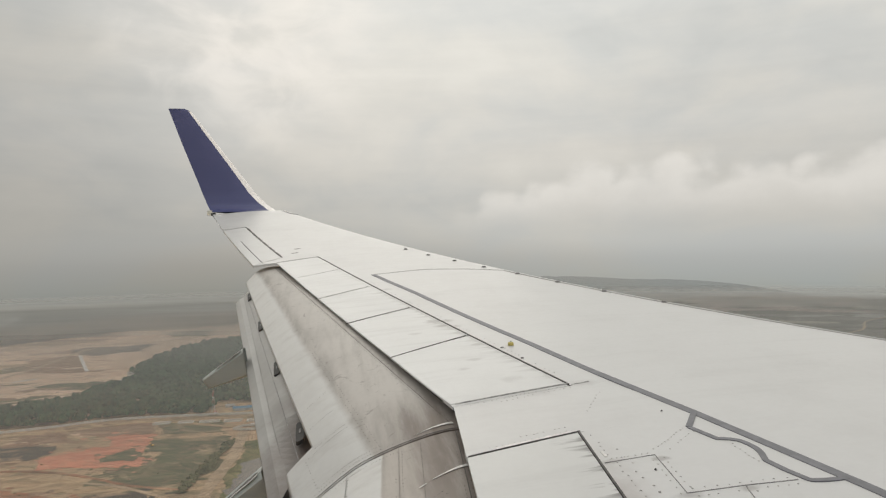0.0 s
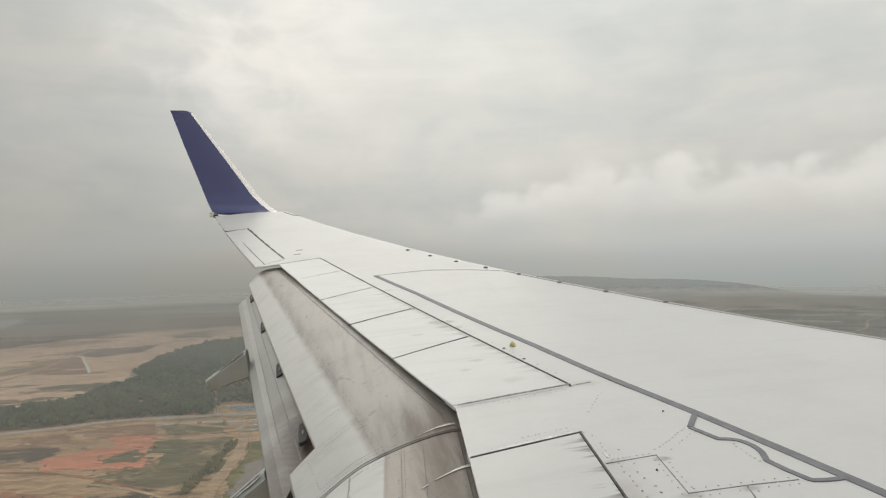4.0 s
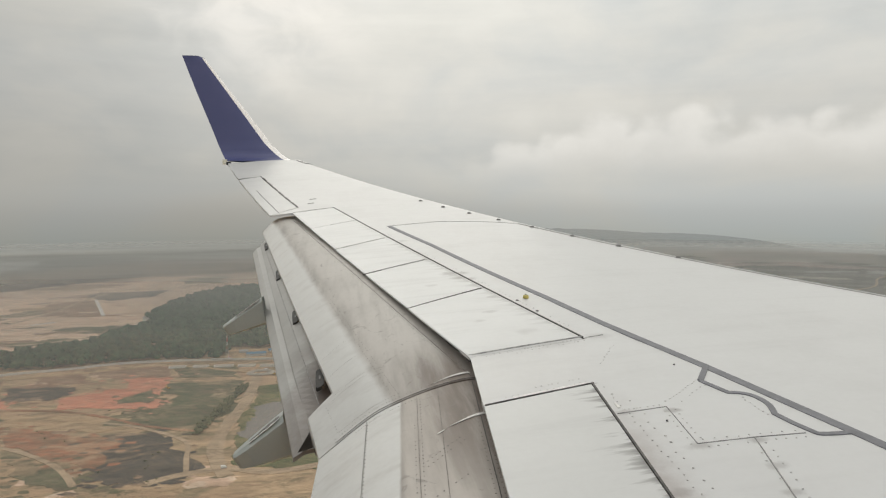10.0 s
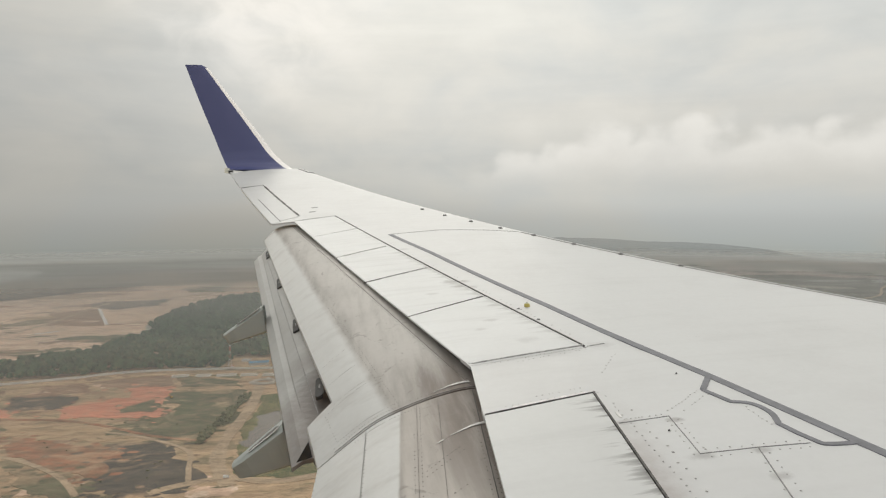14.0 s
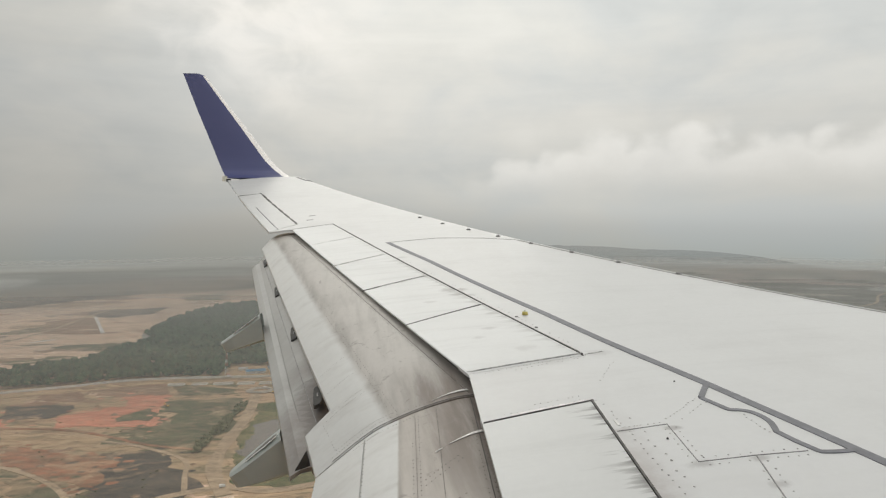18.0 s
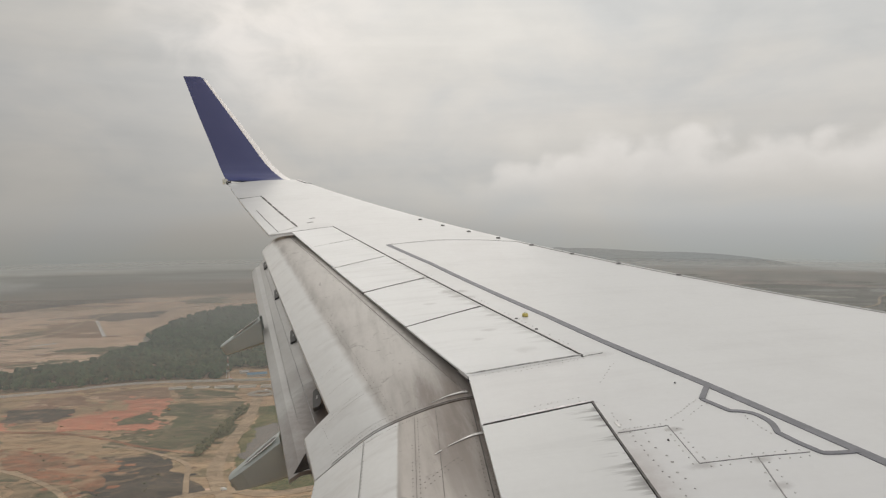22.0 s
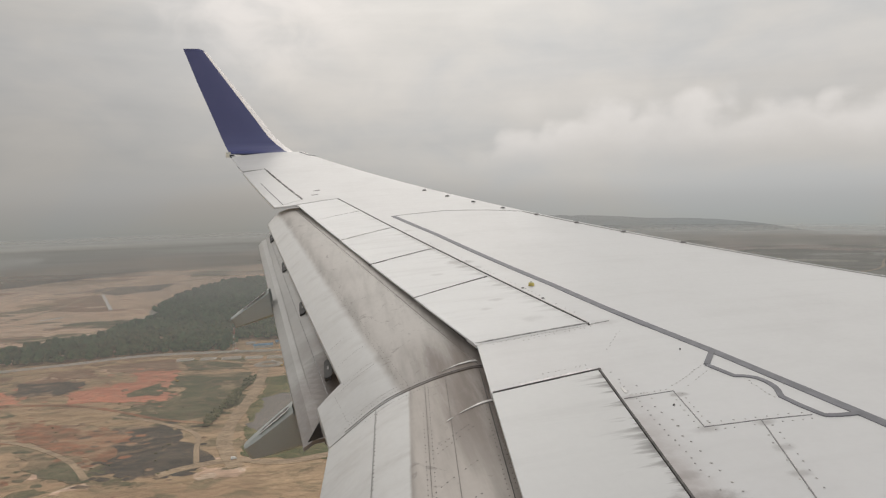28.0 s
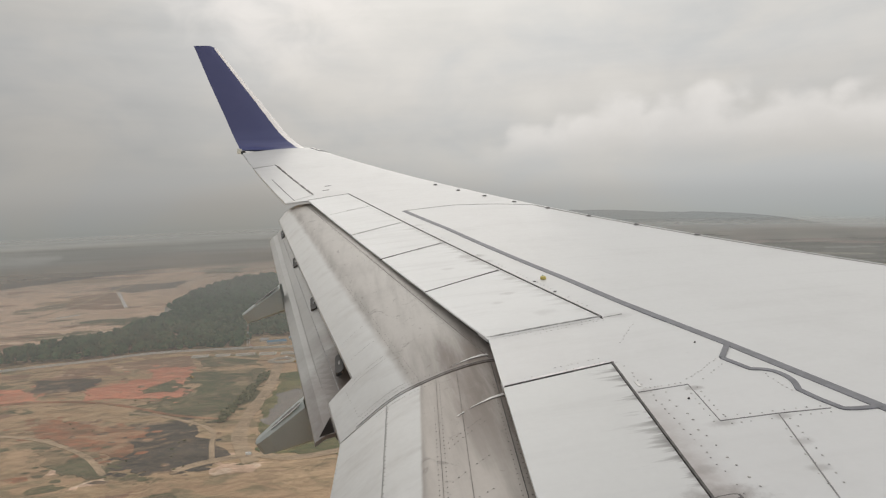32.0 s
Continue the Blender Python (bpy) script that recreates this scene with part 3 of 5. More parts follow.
# flap sections as (x, z) from the hidden nose to the tail; 0 to 3 is the sooty nose, 3 to 6 the pale tail
OUT_A = (5.915, [(0.16, -0.12), (-0.045, -0.115), (-0.293, -0.172), (-0.553, -0.270), (-0.699, -0.352), (-0.882, -0.492), (-1.009, -0.593)])
OUT_B = (12.14, [(-1.38, 0.80), (-1.57, 0.79), (-1.68, 0.768), (-1.79, 0.724), (-1.88, 0.645), (-1.971, 0.545), (-2.03, 0.47)])
INB_A = (1.95, [(-0.22, -0.55), (-0.455, -0.540), (-0.693, -0.594), (-0.905, -0.688), (-1.00, -0.756), (-1.172, -0.896), (-1.302, -1.016)])
INB_B = (5.906, [(0.16, -0.125), (-0.045, -0.120), (-0.293, -0.177), (-0.553, -0.275), (-0.699, -0.357), (-0.882, -0.497), (-1.009, -0.598)])


def on_flap(ends, y, u, lift=0.004):
    """A point of a flap's upper face at span y and place u along its section."""
    (ya, pa), (yb, pb) = ends
    t = (y - ya) / (yb - ya)
    k = min(int(u), len(pa) - 2)
    sec = [Vector(lerp(pa[i], pb[i], t)) for i in range(len(pa))]
    a, b, c, d = sec[max(k - 1, 0)], sec[k], sec[k + 1], sec[min(k + 2, len(sec) - 1)]
    w = u - k
    x, z = 0.5 * (2 * b + (c - a) * w + (2 * a - 5 * b + 4 * c - d) * w * w + (3 * b - a - 3 * c + d) * w ** 3)
    g = 0.5 * ((c - a) + 2 * (2 * a - 5 * b + 4 * c - d) * w + 3 * (3 * b - a - 3 * c + d) * w * w)
    n = Vector((-g.y, 0, g.x)).normalized()
    if n.z < 0:
        n = -n
    return Vector((x, y, z)) + n * lift, n


def flap_line(name, ends, pts, width, mat, parent, lift=0.003, n=14, taper=0.0):
    """A thin strip on a flap along points (y, u), narrowing along its way by the share taper."""
    rows = []
    for (y0, u0), (y1, u1) in zip(pts, pts[1:]):
        for k in range(n + 1):
            y, u = y0 + (y1 - y0) * k / n, u0 + (u1 - u0) * k / n
            p, nr = on_flap(ends, y, u, lift)
            q, _ = on_flap(ends, y0 + (y1 - y0) * (k + 0.1) / n, u0 + (u1 - u0) * (k + 0.1) / n, lift)
            side = nr.cross((q - p).normalized()) * width / 2 * (1 - taper * (len(rows) / (len(pts) * n)))
            rows.append([p - side, p + side])
    s = Soup()
    s.slab([[tuple(q) for q in r] for r in rows], 0.003)
    return part(name, s.mesh(name, mat), parent)


def flap_rivets(ends, rows, parent, seed):
    s = Soup()
    rng = random.Random(seed)
    for y0, u0, y1, u1, n, r in rows:
        for k in range(n):
            t = (k + 0.5 + rng.uniform(-0.12, 0.12)) / n
            p, nr = on_flap(ends, y0 + (y1 - y0) * t, u0 + (u1 - u0) * t, 0.0)
            if rng.random() < 0.9:
                s.dome(p, nr, 0.8 * r * rng.uniform(0.75, 1.25), 0.002, 6)
    ob = part("flap_rivets", s.mesh("flap_rivets", M_RIVETD), parent, "dark rivet heads in rows")
    ob["kind"] = "stuff"


def flap_skin(name, ends, spans, thick, mat, label, parent=None, n=14, m=9):
    """Part of a flap's plate; spans: (y, first u, last u) along the span."""
    rows = []
    for (y0, a0, b0), (y1, a1, b1) in zip(spans, spans[1:]):
        for k in range(n + (y1 == spans[-1][0])):
            t = k / n
            y, a, b = lerp((y0, a0, b0), (y1, a1, b1), t)
            rows.append([tuple(on_flap(ends, y, min(a + (b - a) * q / m, 5.999), 0.0)[0]) for q in range(m + 1)])
    s = Soup()
    s.slab(rows, thick)
    return part(name, s.mesh(name, mat, True), parent or aeroplane, label)


def flaps():
    ends = (OUT_A, OUT_B)
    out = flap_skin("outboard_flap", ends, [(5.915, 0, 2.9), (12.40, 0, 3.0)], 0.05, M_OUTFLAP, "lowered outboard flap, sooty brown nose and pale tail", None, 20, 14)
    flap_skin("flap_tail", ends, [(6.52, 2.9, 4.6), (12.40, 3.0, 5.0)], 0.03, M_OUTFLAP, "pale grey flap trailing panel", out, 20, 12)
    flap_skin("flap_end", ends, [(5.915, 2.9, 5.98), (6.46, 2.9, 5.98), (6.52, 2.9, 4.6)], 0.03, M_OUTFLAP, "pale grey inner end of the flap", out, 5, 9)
    flap_line("flap_seam", ends, [(5.96, 0.80), (12.2, 0.92)], 0.004, M_SOOTSEAM, out)
    flap_line("end_joint", ends, [(5.925, 0.6), (5.925, 1.6), (5.925, 3.0), (5.925, 4.2), (5.925, 5.1)], 0.0048, M_SEAM, out, 0.006, 5)
    flap_line("chafe_mark", ends, [(6.02, 0.74), (6.0, 1.3), (5.972, 1.8)], 0.042, M_CHAFE, out, 0.004, 14, 1.6)
    flap_rivets(ends, [(6.0, 0.88, 10.5, 0.99, 120, 0.0045), (6.0, 0.72, 9.5, 0.81, 80, 0.0045), (6.0, 2.65, 8.2, 2.7, 50, 0.0045), (6.0, 2.78, 8.2, 2.82, 44, 0.0045), (5.97, 1.1, 5.97, 5.2, 46, 0.0045), (6.01, 2.6, 6.01, 4.9, 26, 0.0045),
                       (6.45, 3.1, 6.42, 4.9, 22, 0.0045), (6.50, 3.1, 6.47, 4.6, 18, 0.004), (6.80, 3.1, 6.77, 4.5, 16, 0.004), (7.15, 3.1, 7.1, 4.5, 16, 0.004), (6.0, 4.9, 6.42, 5.0, 10, 0.0045)], out, 1)
    # aft flap below the slot
    q_in = [(-0.80, -0.47), (-0.95, -0.53), (-1.06, -0.615)]
    q_out = [(-1.94, 0.49), (-1.98, 0.445), (-2.02, 0.395)]
    d_in, d_out = [(-1.036, -0.632), (-1.115, -0.645), (-1.19, -0.695)], [(-2.012, 0.387), (-2.08, 0.355), (-2.13, 0.29)]
    deep = [(-0.74, -0.70), (-0.92, -0.695), (-1.04, -0.655)]
    mids = [lerp(a, b, 0.2) for a, b in zip(q_in, q_out)]
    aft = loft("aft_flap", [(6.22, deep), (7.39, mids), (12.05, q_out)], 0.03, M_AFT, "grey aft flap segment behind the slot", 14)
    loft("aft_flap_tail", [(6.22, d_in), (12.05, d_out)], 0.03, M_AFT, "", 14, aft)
    mid = ((6.22, q_in), (12.05, q_out))
    flap_line("aft_flap_seam", mid, [(6.25, 1.0), (12.0, 1.0)], 0.005, M_SEAMP, aft, 0.004)
    for y, ln, at in ((7.02, 0.30, 0.52), (8.53, 0.32, 0.47), (10.12, 0.34, 0.45), (11.68, 0.32, 0.42)):
        for name, size, lift, mt in (("slot_bracket", 1.0, 0.016, M_SLOT_DARK), ("bracket_plate", 0.2, 0.020, M_SEAMP)):
            rows = []
            for k, wd in ((-0.5, 0.55), (-0.42, 0.9), (0.0, 1.0), (0.42, 0.9), (0.5, 0.55)):
                p, nr = on_flap(mid, y + k * ln * size, at - 0.3 * k * size, lift)
                side = Vector((nr.z, 0, -nr.x)) * 0.036 * wd * size
                rows.append([tuple(p + side), tuple(p - side)])
            s = Soup()
            s.slab(rows, 0.03 if size == 1.0 else 0.004)
            part(name, s.mesh(name, mt), aft, "dark bracket in the flap slot" if size == 1.0 else "")
    # added dark triangle, stands for the shade inside the open flap end
    end_dark = Soup()
    face = [(-1.076, -0.505), (-1.156, -0.642), (-1.052, -0.612)]
    end_dark.add([(x, y, z) for y in (6.175, 6.19) for x, z in face],
            [(2, 1, 0), (3, 4, 5)] + [(k, (k + 1) % 3, (k + 1) % 3 + 3, k + 3) for k in range(3)])
    part("end_shade", end_dark.mesh("end_shade", M_SLOT_DARK), aft, "dark sheet standing for shade in the open aft flap end")
    # inboard flap
    ends = (INB_A, INB_B)
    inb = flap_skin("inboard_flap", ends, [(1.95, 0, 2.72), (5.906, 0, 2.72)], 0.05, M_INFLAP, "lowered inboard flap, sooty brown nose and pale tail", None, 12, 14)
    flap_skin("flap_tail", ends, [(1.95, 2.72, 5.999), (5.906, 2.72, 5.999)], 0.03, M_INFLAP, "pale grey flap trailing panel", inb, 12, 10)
    for u, m, w in ((4.0, M_SEAMP, 0.0045), (1.79, M_SOOTSEAM, 0.003), (0.86, M_SEAM, 0.004), (2.31, M_SOOTSEAM, 0.0025)):
        flap_line("flap_seam", ends, [(5.89, u), (2.1, u)], w, m, inb)
    flap_line("chafe_mark", ends, [(5.38, 0.74), (5.35, 1.1), (5.295, 1.6)], 0.036, M_CHAFE, inb, 0.004, 14, 1.3)
    flap_line("chafe_mark", ends, [(5.27, 1.75), (5.25, 1.9)], 0.008, M_CHAFE, inb, 0.004)
    flap_rivets(ends, [(5.88, 3.96, 3.2, 3.96, 66, 0.0052), (5.88, 5.93, 3.2, 5.93, 50, 0.0045), (5.85, 2.24, 3.2, 2.24, 60, 0.0052), (5.5, 2.38, 3.2, 2.38, 52, 0.0052),
                       (5.6, 0.78, 3.2, 0.78, 54, 0.005), (5.6, 0.95, 3.2, 0.95, 54, 0.005), (5.85, 2.3, 5.85, 4.4, 26, 0.0045),
                       (5.16, 1.3, 4.98, 2.2, 10, 0.006), (5.10, 1.3, 4.92, 2.2, 9, 0.006), (4.74, 1.35, 4.60, 2.2, 7, 0.0065), (4.45, 1.35, 4.30, 2.9, 11, 0.0065), (4.1, 1.35, 3.95, 3.0, 10, 0.0065)], inb, 2)


def canoe(y, tip, tip_h, top, low, width):
    """A flap track fairing: flat-sided drooping pod, blunt at its tail. tip, top, low: (x, z) along it."""
    s = Soup()
    stations = []
    for t, wd in ((0.0, 0.55), (0.06, 0.75), (0.25, 0.95), (0.6, 1.0), (0.8, 1.0), (0.95, 0.97)):
        up = lerp(tip, top, t)
        dn = lerp((tip[0] + 0.06, tip[1] - tip_h), low, t)
        w = width * wd / 2
        sec = []
        for dx, k in ((-0.55, 0.0), (-1.0, 0.12), (-1.0, 0.92), (-0.8, 1.0), (0.8, 1.0), (1.0, 0.92), (1.0, 0.12), (0.55, 0.0)):
            q = lerp(up, dn, k)
            sec.append((q[0], y + dx * w, q[1]))
        stations.append(sec + [sec[0]])
    s.grid(stations)
    s.add(stations[0][:-1], [tuple(range(8))])
    ob = part("flap_track_fairing", s.mesh("flap_track_fairing", M_CANOE), aeroplane, "grey drooping flap track fairing")
    groove = Soup()
    rows = []
    for k in range(9):
        q = lerp(tip, top, 0.32 + 0.56 * k / 8)
        w = (0.012, 0.03, 0.022, 0.045, 0.035, 0.06, 0.042, 0.055, 0.02)[k]
        rows.append([(q[0], y - 0.055 - w * 0.5, q[1] + 0.006), (q[0], y - 0.055 + w, q[1] + 0.006)])
    groove.slab(rows, 0.01)
    rim = Soup()
    rim.slab([[(q[0], q[1] - 0.022, q[2] - 0.002), (q[0], q[1] + 0.004, q[2] - 0.002)] for q in (r[0] for r in rows)], 0.006)
    part("slot_rim", rim.mesh("slot_rim", M_CHAFE), ob, "chafed pale rim")
    part("track_slot", groove.mesh("track_slot", M_SEAM), ob)


def winglet():
    st = [(17.1, 1.95, -3.272, -1.80), (17.25, 2.0, -3.314, -1.93), (17.42, 2.13, -3.397, -2.11), (17.52, 2.35, -3.50, -2.335),
          (17.60, 2.70, -3.640, -2.595), (17.675, 3.1, -3.806, -2.895), (17.75, 3.5, -3.973, -3.20), (17.90, 4.30, -4.283, -3.81), (17.905, 4.36, -4.31, -3.95)]
    fine = []
    for a, b in zip(st, st[1:]):
        fine += [lerp(a, b, k / 3) for k in range(3)]
    fine.append(st[-1])

    def shell(f0, f1, out):
        rows = []
        for i, (y, z, xa, xe) in enumerate(fine):
            c = xe - xa
            j = min(max(i, 1), len(fine) - 2)
            d = Vector((0, fine[j + 1][0] - fine[j - 1][0], fine[j + 1][1] - fine[j - 1][1])).normalized()
            nrm = Vector((0, d.z, -d.y))
            row = []
            for k in range(9):
                f = f0 + (f1 - f0) * k / 8
                th = c * 0.045 * (math.sqrt(max(0, 1 - ((f - 0.62) / 0.385) ** 2)) if f > 0.62 else (f / 0.62) ** 0.8 + 0.02)
                p = Vector((xa + c * f, y, z)) + nrm * (th if out else -th * min(1.0, 0.12 + i / 9))
                row.append(tuple(p))
            rows.append(row)
        return rows

    s = Soup()
    s.grid(shell(0, 0.88, False), False)
    s.grid(shell(0, 0.88, True), True)
    s.grid(shell(0.88, 1.004, False)[-4:], False)
    s.grid(shell(0.88, 1.004, True)[-4:], True)
    top_a, top_b = shell(0, 1.004, False)[-1], shell(0, 1.004, True)[-1]
    s.grid([top_a, top_b])
    w = part("winglet", s.mesh("winglet", M_PURPLE, True), aeroplane, "tall purple blended winglet")
    e = Soup()
    cap = len(fine) - 3
    e.grid(shell(0.88, 1.004, False)[:cap], False)
    e.grid(shell(0.88, 1.004, True)[:cap], True)
    part("leading_edge", e.mesh("leading_edge", M_LE, True), w, "pale bare leading edge strip")
    lamp_box = Soup()
    lamp_box.box((-3.30, 17.12, 1.93), (0.10, 0.06, 0.11))
    part("tail_lamp", lamp_box.mesh("tail_lamp", M_LAMPW), w, "small pale position lamp")
    dark = Soup()
    dark.box((-3.22, 17.13, 1.90), (0.10, 0.08, 0.07))
    part("lamp_housing", dark.mesh("lamp_housing", M_LENS), w)
    lens = Soup()
    rows = []
    for i in range(7):
        y = 16.62 + 0.42 * i / 6
        q = math.sin(math.pi * (0.12 + 0.8 * i / 6))
        rows.append([(le(y) - 0.06 + 0.14 * k / 4, y, surf(le(y) - 0.1, y) + 0.012 - 0.07 * (k / 4) ** 2 * q) for k in range(5)])
    lens.slab(rows, 0.05)
    part("wing_tip_lens", lens.mesh("wing_tip_lens", M_LENS), w, "dark tip lamp lens")


def fittings():
    for k, (x, y) in enumerate(((2.775, 8.453), (2.385, 9.132), (2.045, 9.779), (1.705, 10.409), (1.377, 10.96), (1.059, 11.502), (0.75, 12.028), (0.464, 12.583))):
        s = Soup()
        s.dome(on(x, y), (0, -0.1, 1), 0.036, 0.018, 9)
        part("slat_bolt", s.mesh("slat_bolt", M_STUD), aeroplane)
    cap = Soup()
    cx, cy = 0.725, 7.232
    rows = []
    for k in range(17):
        a = k / 16 * math.tau
        rows.append([(cx + math.cos(a) * r * 0.021, cy + math.sin(a) * r * 0.021, surf(cx, cy) + h) for r, h in ((1.25, 0.0), (1.15, 0.022), (0.85, 0.028), (0.72, 0.008))])
    cap.grid(rows)
    ring = part("tie_down_ring", cap.mesh("tie_down_ring", M_BRASS, True), aeroplane, "yellow ringed escape rope fitting")
    hub = Soup()
    hub.dome((cx, cy, surf(cx, cy) + 0.004), (0, 0, 1), 0.016, 0.034, 9)
    part("hub", hub.mesh("hub", M_LAMPW), ring)
    for x, y, r in ((1.171, 5.461, 0.007), (0.638, 7.19, 0.016), (0.713, 6.852, 0.016), (0.76, 4.74, 0.007)):
        s = Soup()
        s.dome(on(x, y), (0, 0, 1), r, 0.008, 8)
        part("skin_bolt", s.mesh("skin_bolt", M_STUD), aeroplane)
    s = Soup()
    lx, ly = LATCH
    for name, ax, ay, lift, thick, mt in (("latch", 0.055, 0.022, 0.0095, 0.004, M_BOLT), ("latch_plate", 0.043, 0.014, 0.0112, 0.002, M_SKIN)):
        s = Soup()
        rows = []
        for k in range(9):
            q = -1 + k / 4
            w = ay * (1 - 0.45 * max(0.0, abs(q) - 0.6) / 0.4)
            rows.append([on(lx + q * ax, ly - w, lift), on(lx + q * ax, ly + w, lift)])
        s.slab(rows, thick)
        if name == "latch":
            latch = part(name, s.mesh(name, mt), aeroplane, "flush latch with a dark outline in an oily stain")
        else:
            part(name, s.mesh(name, mt), latch)
    for x, y, w in ((-1.277, 13.07, 0.10), (-1.30, 12.75, 0.10)):
        ribbon("vent_slot", [(x - 0.05, y), (x + 0.05, y + 0.02)], 0.035, M_SEAMP, 0.004)


upper_skin()
under_skin()
spoilers()
aileron()
markings()
rivets()
flaps()
canoe(9.25, (-2.124, -0.301), 0.10, (-1.678, 0.025), (-1.632, -0.275), 0.24)
canoe(6.98, (-1.697, -0.918), 0.10, (-1.293, -0.590), (-1.157, -0.905), 0.26)
winglet()
fittings()


# ---- fuselage side behind the camera, with the window that it looks out of; unseen, dark paint assumed to dim the wing root ----
def fuselage():
    s = Soup()
    wy, wx, wz, rw, rh = 1.665, PATH[15][1] + 0.02, PATH[15][3] - 0.01, 0.16, 0.21
    rings = 40
    hole = [(wx + rw * math.copysign(abs(math.cos(a)) ** 0.55, math.cos(a)), wz + rh * math.copysign(abs(math.sin(a)) ** 0.55, math.sin(a)))
            for a in (k / rings * math.tau for k in range(rings))]
    rect = []
    for a in (k / rings * math.tau for k in range(rings)):
        c, q = math.cos(a), math.sin(a)
        f = 1 / max(abs(c), abs(q))
        rect.append((wx + 0.5 * c * f, wz + 0.5 * q * f))

    def y_at(z):
        return wy - (z - wz) ** 2 * 0.28

    for y_off, flip in ((0.0, False), (-0.06, True)):
        s.grid([[(x, y_at(z) + y_off, z) for x, z in hole + hole[:1]], [(x, y_at(z) + y_off, z) for x, z in rect + rect[:1]]], flip)
    s.grid([[(x, y_at(z), z) for x, z in hole + hole[:1]], [(x, y_at(z) - 0.06, z) for x, z in hole + hole[:1]]], True)
    # the rest of the side above, below, ahead and behind
    for x0, x1, z0, z1 in ((-9, wx - 0.5, -1.6, 2.2), (wx + 0.5, 12, -1.6, 2.2), (wx - 0.5, wx + 0.5, wz + 0.5, 2.2), (wx - 0.5, wx + 0.5, -1.6, wz - 0.5)):
        zs = [z0 + (z1 - z0) * k / 8 for k in range(9)]
        s.grid([[(x, y_at(z), z) for z in zs] for x in (x0, x1)])
        s.grid([[(x, y_at(z) - 0.06, z) for z in zs] for x in (x0, x1)], True)
    s.grid([[(-9, y_at(2.2), 2.2), (-9, 0.2, 2.6), (-9, -1.6, 1.7)], [(12, y_at(2.2), 2.2), (12, 0.2, 2.6), (12, -1.6, 1.7)]])
    s.grid([[(-9, -1.6, 1.7), (-9, -1.6, -1.6), (-9, y_at(-1.6), -1.6)], [(12, -1.6, 1.7), (12, -1.6, -1.6), (12, y_at(-1.6), -1.6)]])
    for x in (-9, 12):
        rim = [(x, y_at(z), z) for z in (-1.6, -0.6, 0.4, 1.2, 1.8, 2.2)] + [(x, 0.2, 2.6), (x, -1.6, 1.7), (x, -1.6, -1.6)]
        s.add(rim, [tuple(range(len(rim)))])
    part("fuselage", s.mesh("fuselage", M_PURPLE), aeroplane, "unseen fuselage side, assumed purple, with a cabin window")


fuselage()

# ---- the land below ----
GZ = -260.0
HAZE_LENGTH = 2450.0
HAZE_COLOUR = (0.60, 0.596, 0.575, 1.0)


def earth(name, cols, scale, rough=0.9, dust=0.7):
    """Bare or overgrown ground: four tones at four scales, dusted over with the tan soil that all the land shares."""
    m, g, b, co = material(name, rough, 0.0, 0.15)
    n1 = g.noise(co, scale, 8.0, 0.6, None, 0.6)
    n2 = g.noise(co, scale * 4.3, 8.0, 0.65, (1.0, 1.5, 1.0), 0.5)
    n3 = g.noise(co, scale * 17, 8.0, 0.7, (1.3, 1.0, 1.0), 0.3)
    soil = g.noise(co, 0.021, 9.0, 0.68, (1.0, 1.4, 1.0), 0.5)
    fine = g.noise(co, 0.35, 6.0, 0.7)
    col = g.mix(g.ease(n1, 0.40, 0.60), cols[0], cols[1])
    col = g.mix(g.ease(n2, 0.48, 0.60), col, cols[2])
    col = g.mix(g.ease(n3, 0.50, 0.66, 0.0, 0.8), col, cols[3])
    col = g.mix(g.ease(soil, 0.50, 0.64, 0.0, dust), col, (0.50, 0.34, 0.21))
    col = g.mix(g.ease(soil, 0.30, 0.43, 0.6 * dust, 0.0), col, (0.13, 0.115, 0.065))
    col = g.mix(g.ease(fine, 0.35, 0.7, 0.0, 0.45), col, tuple(0.62 * c for c in cols[0]))
    worn = g.noise(co, 0.03, 9.0, 0.70, (0.5, 1.7, 1.0), 0.7)
    scar = g.noise(co, 0.13, 7.0, 0.72, (0.8, 1.3, 1.0), 0.4)
    tone = g.math("ADD", g.ease(worn, 0.34, 0.66, 0.76, 1.18), g.ease(scar, 0.33, 0.68, -0.13, 0.13))
    g.link(g.mix(1.0, col, tone, "MULTIPLY"), b.inputs["Base Color"])
    return m


def water(name, col, rough=0.35):
    m, g, b, co = material(name, rough, 0.0, 0.12)
    n = g.noise(co, 0.012, 4.0, 0.5)
    g.link(g.mix(n, col, tuple(c * 1.25 for c in col)), b.inputs["Base Color"])
    bump(g, b, g.noise(co, 0.4, 4.0, 0.6), 0.25, 0.3)
    return m


def foliage(name, a, b2):
    m, g, b, co = material(name, 0.9, 0.0, 0.1)
    geo = g.add("ShaderNodeNewGeometry")
    n = g.noise(co, 0.02, 4.0, 0.6)
    f = g.math("ADD", g.math("MULTIPLY", n, 0.6), g.math("MULTIPLY", geo.outputs["Random Per Island"], 0.5))
    g.link(g.mix(g.ease(f, 0.2, 0.85), a, b2), b.inputs["Base Color"])
    return m


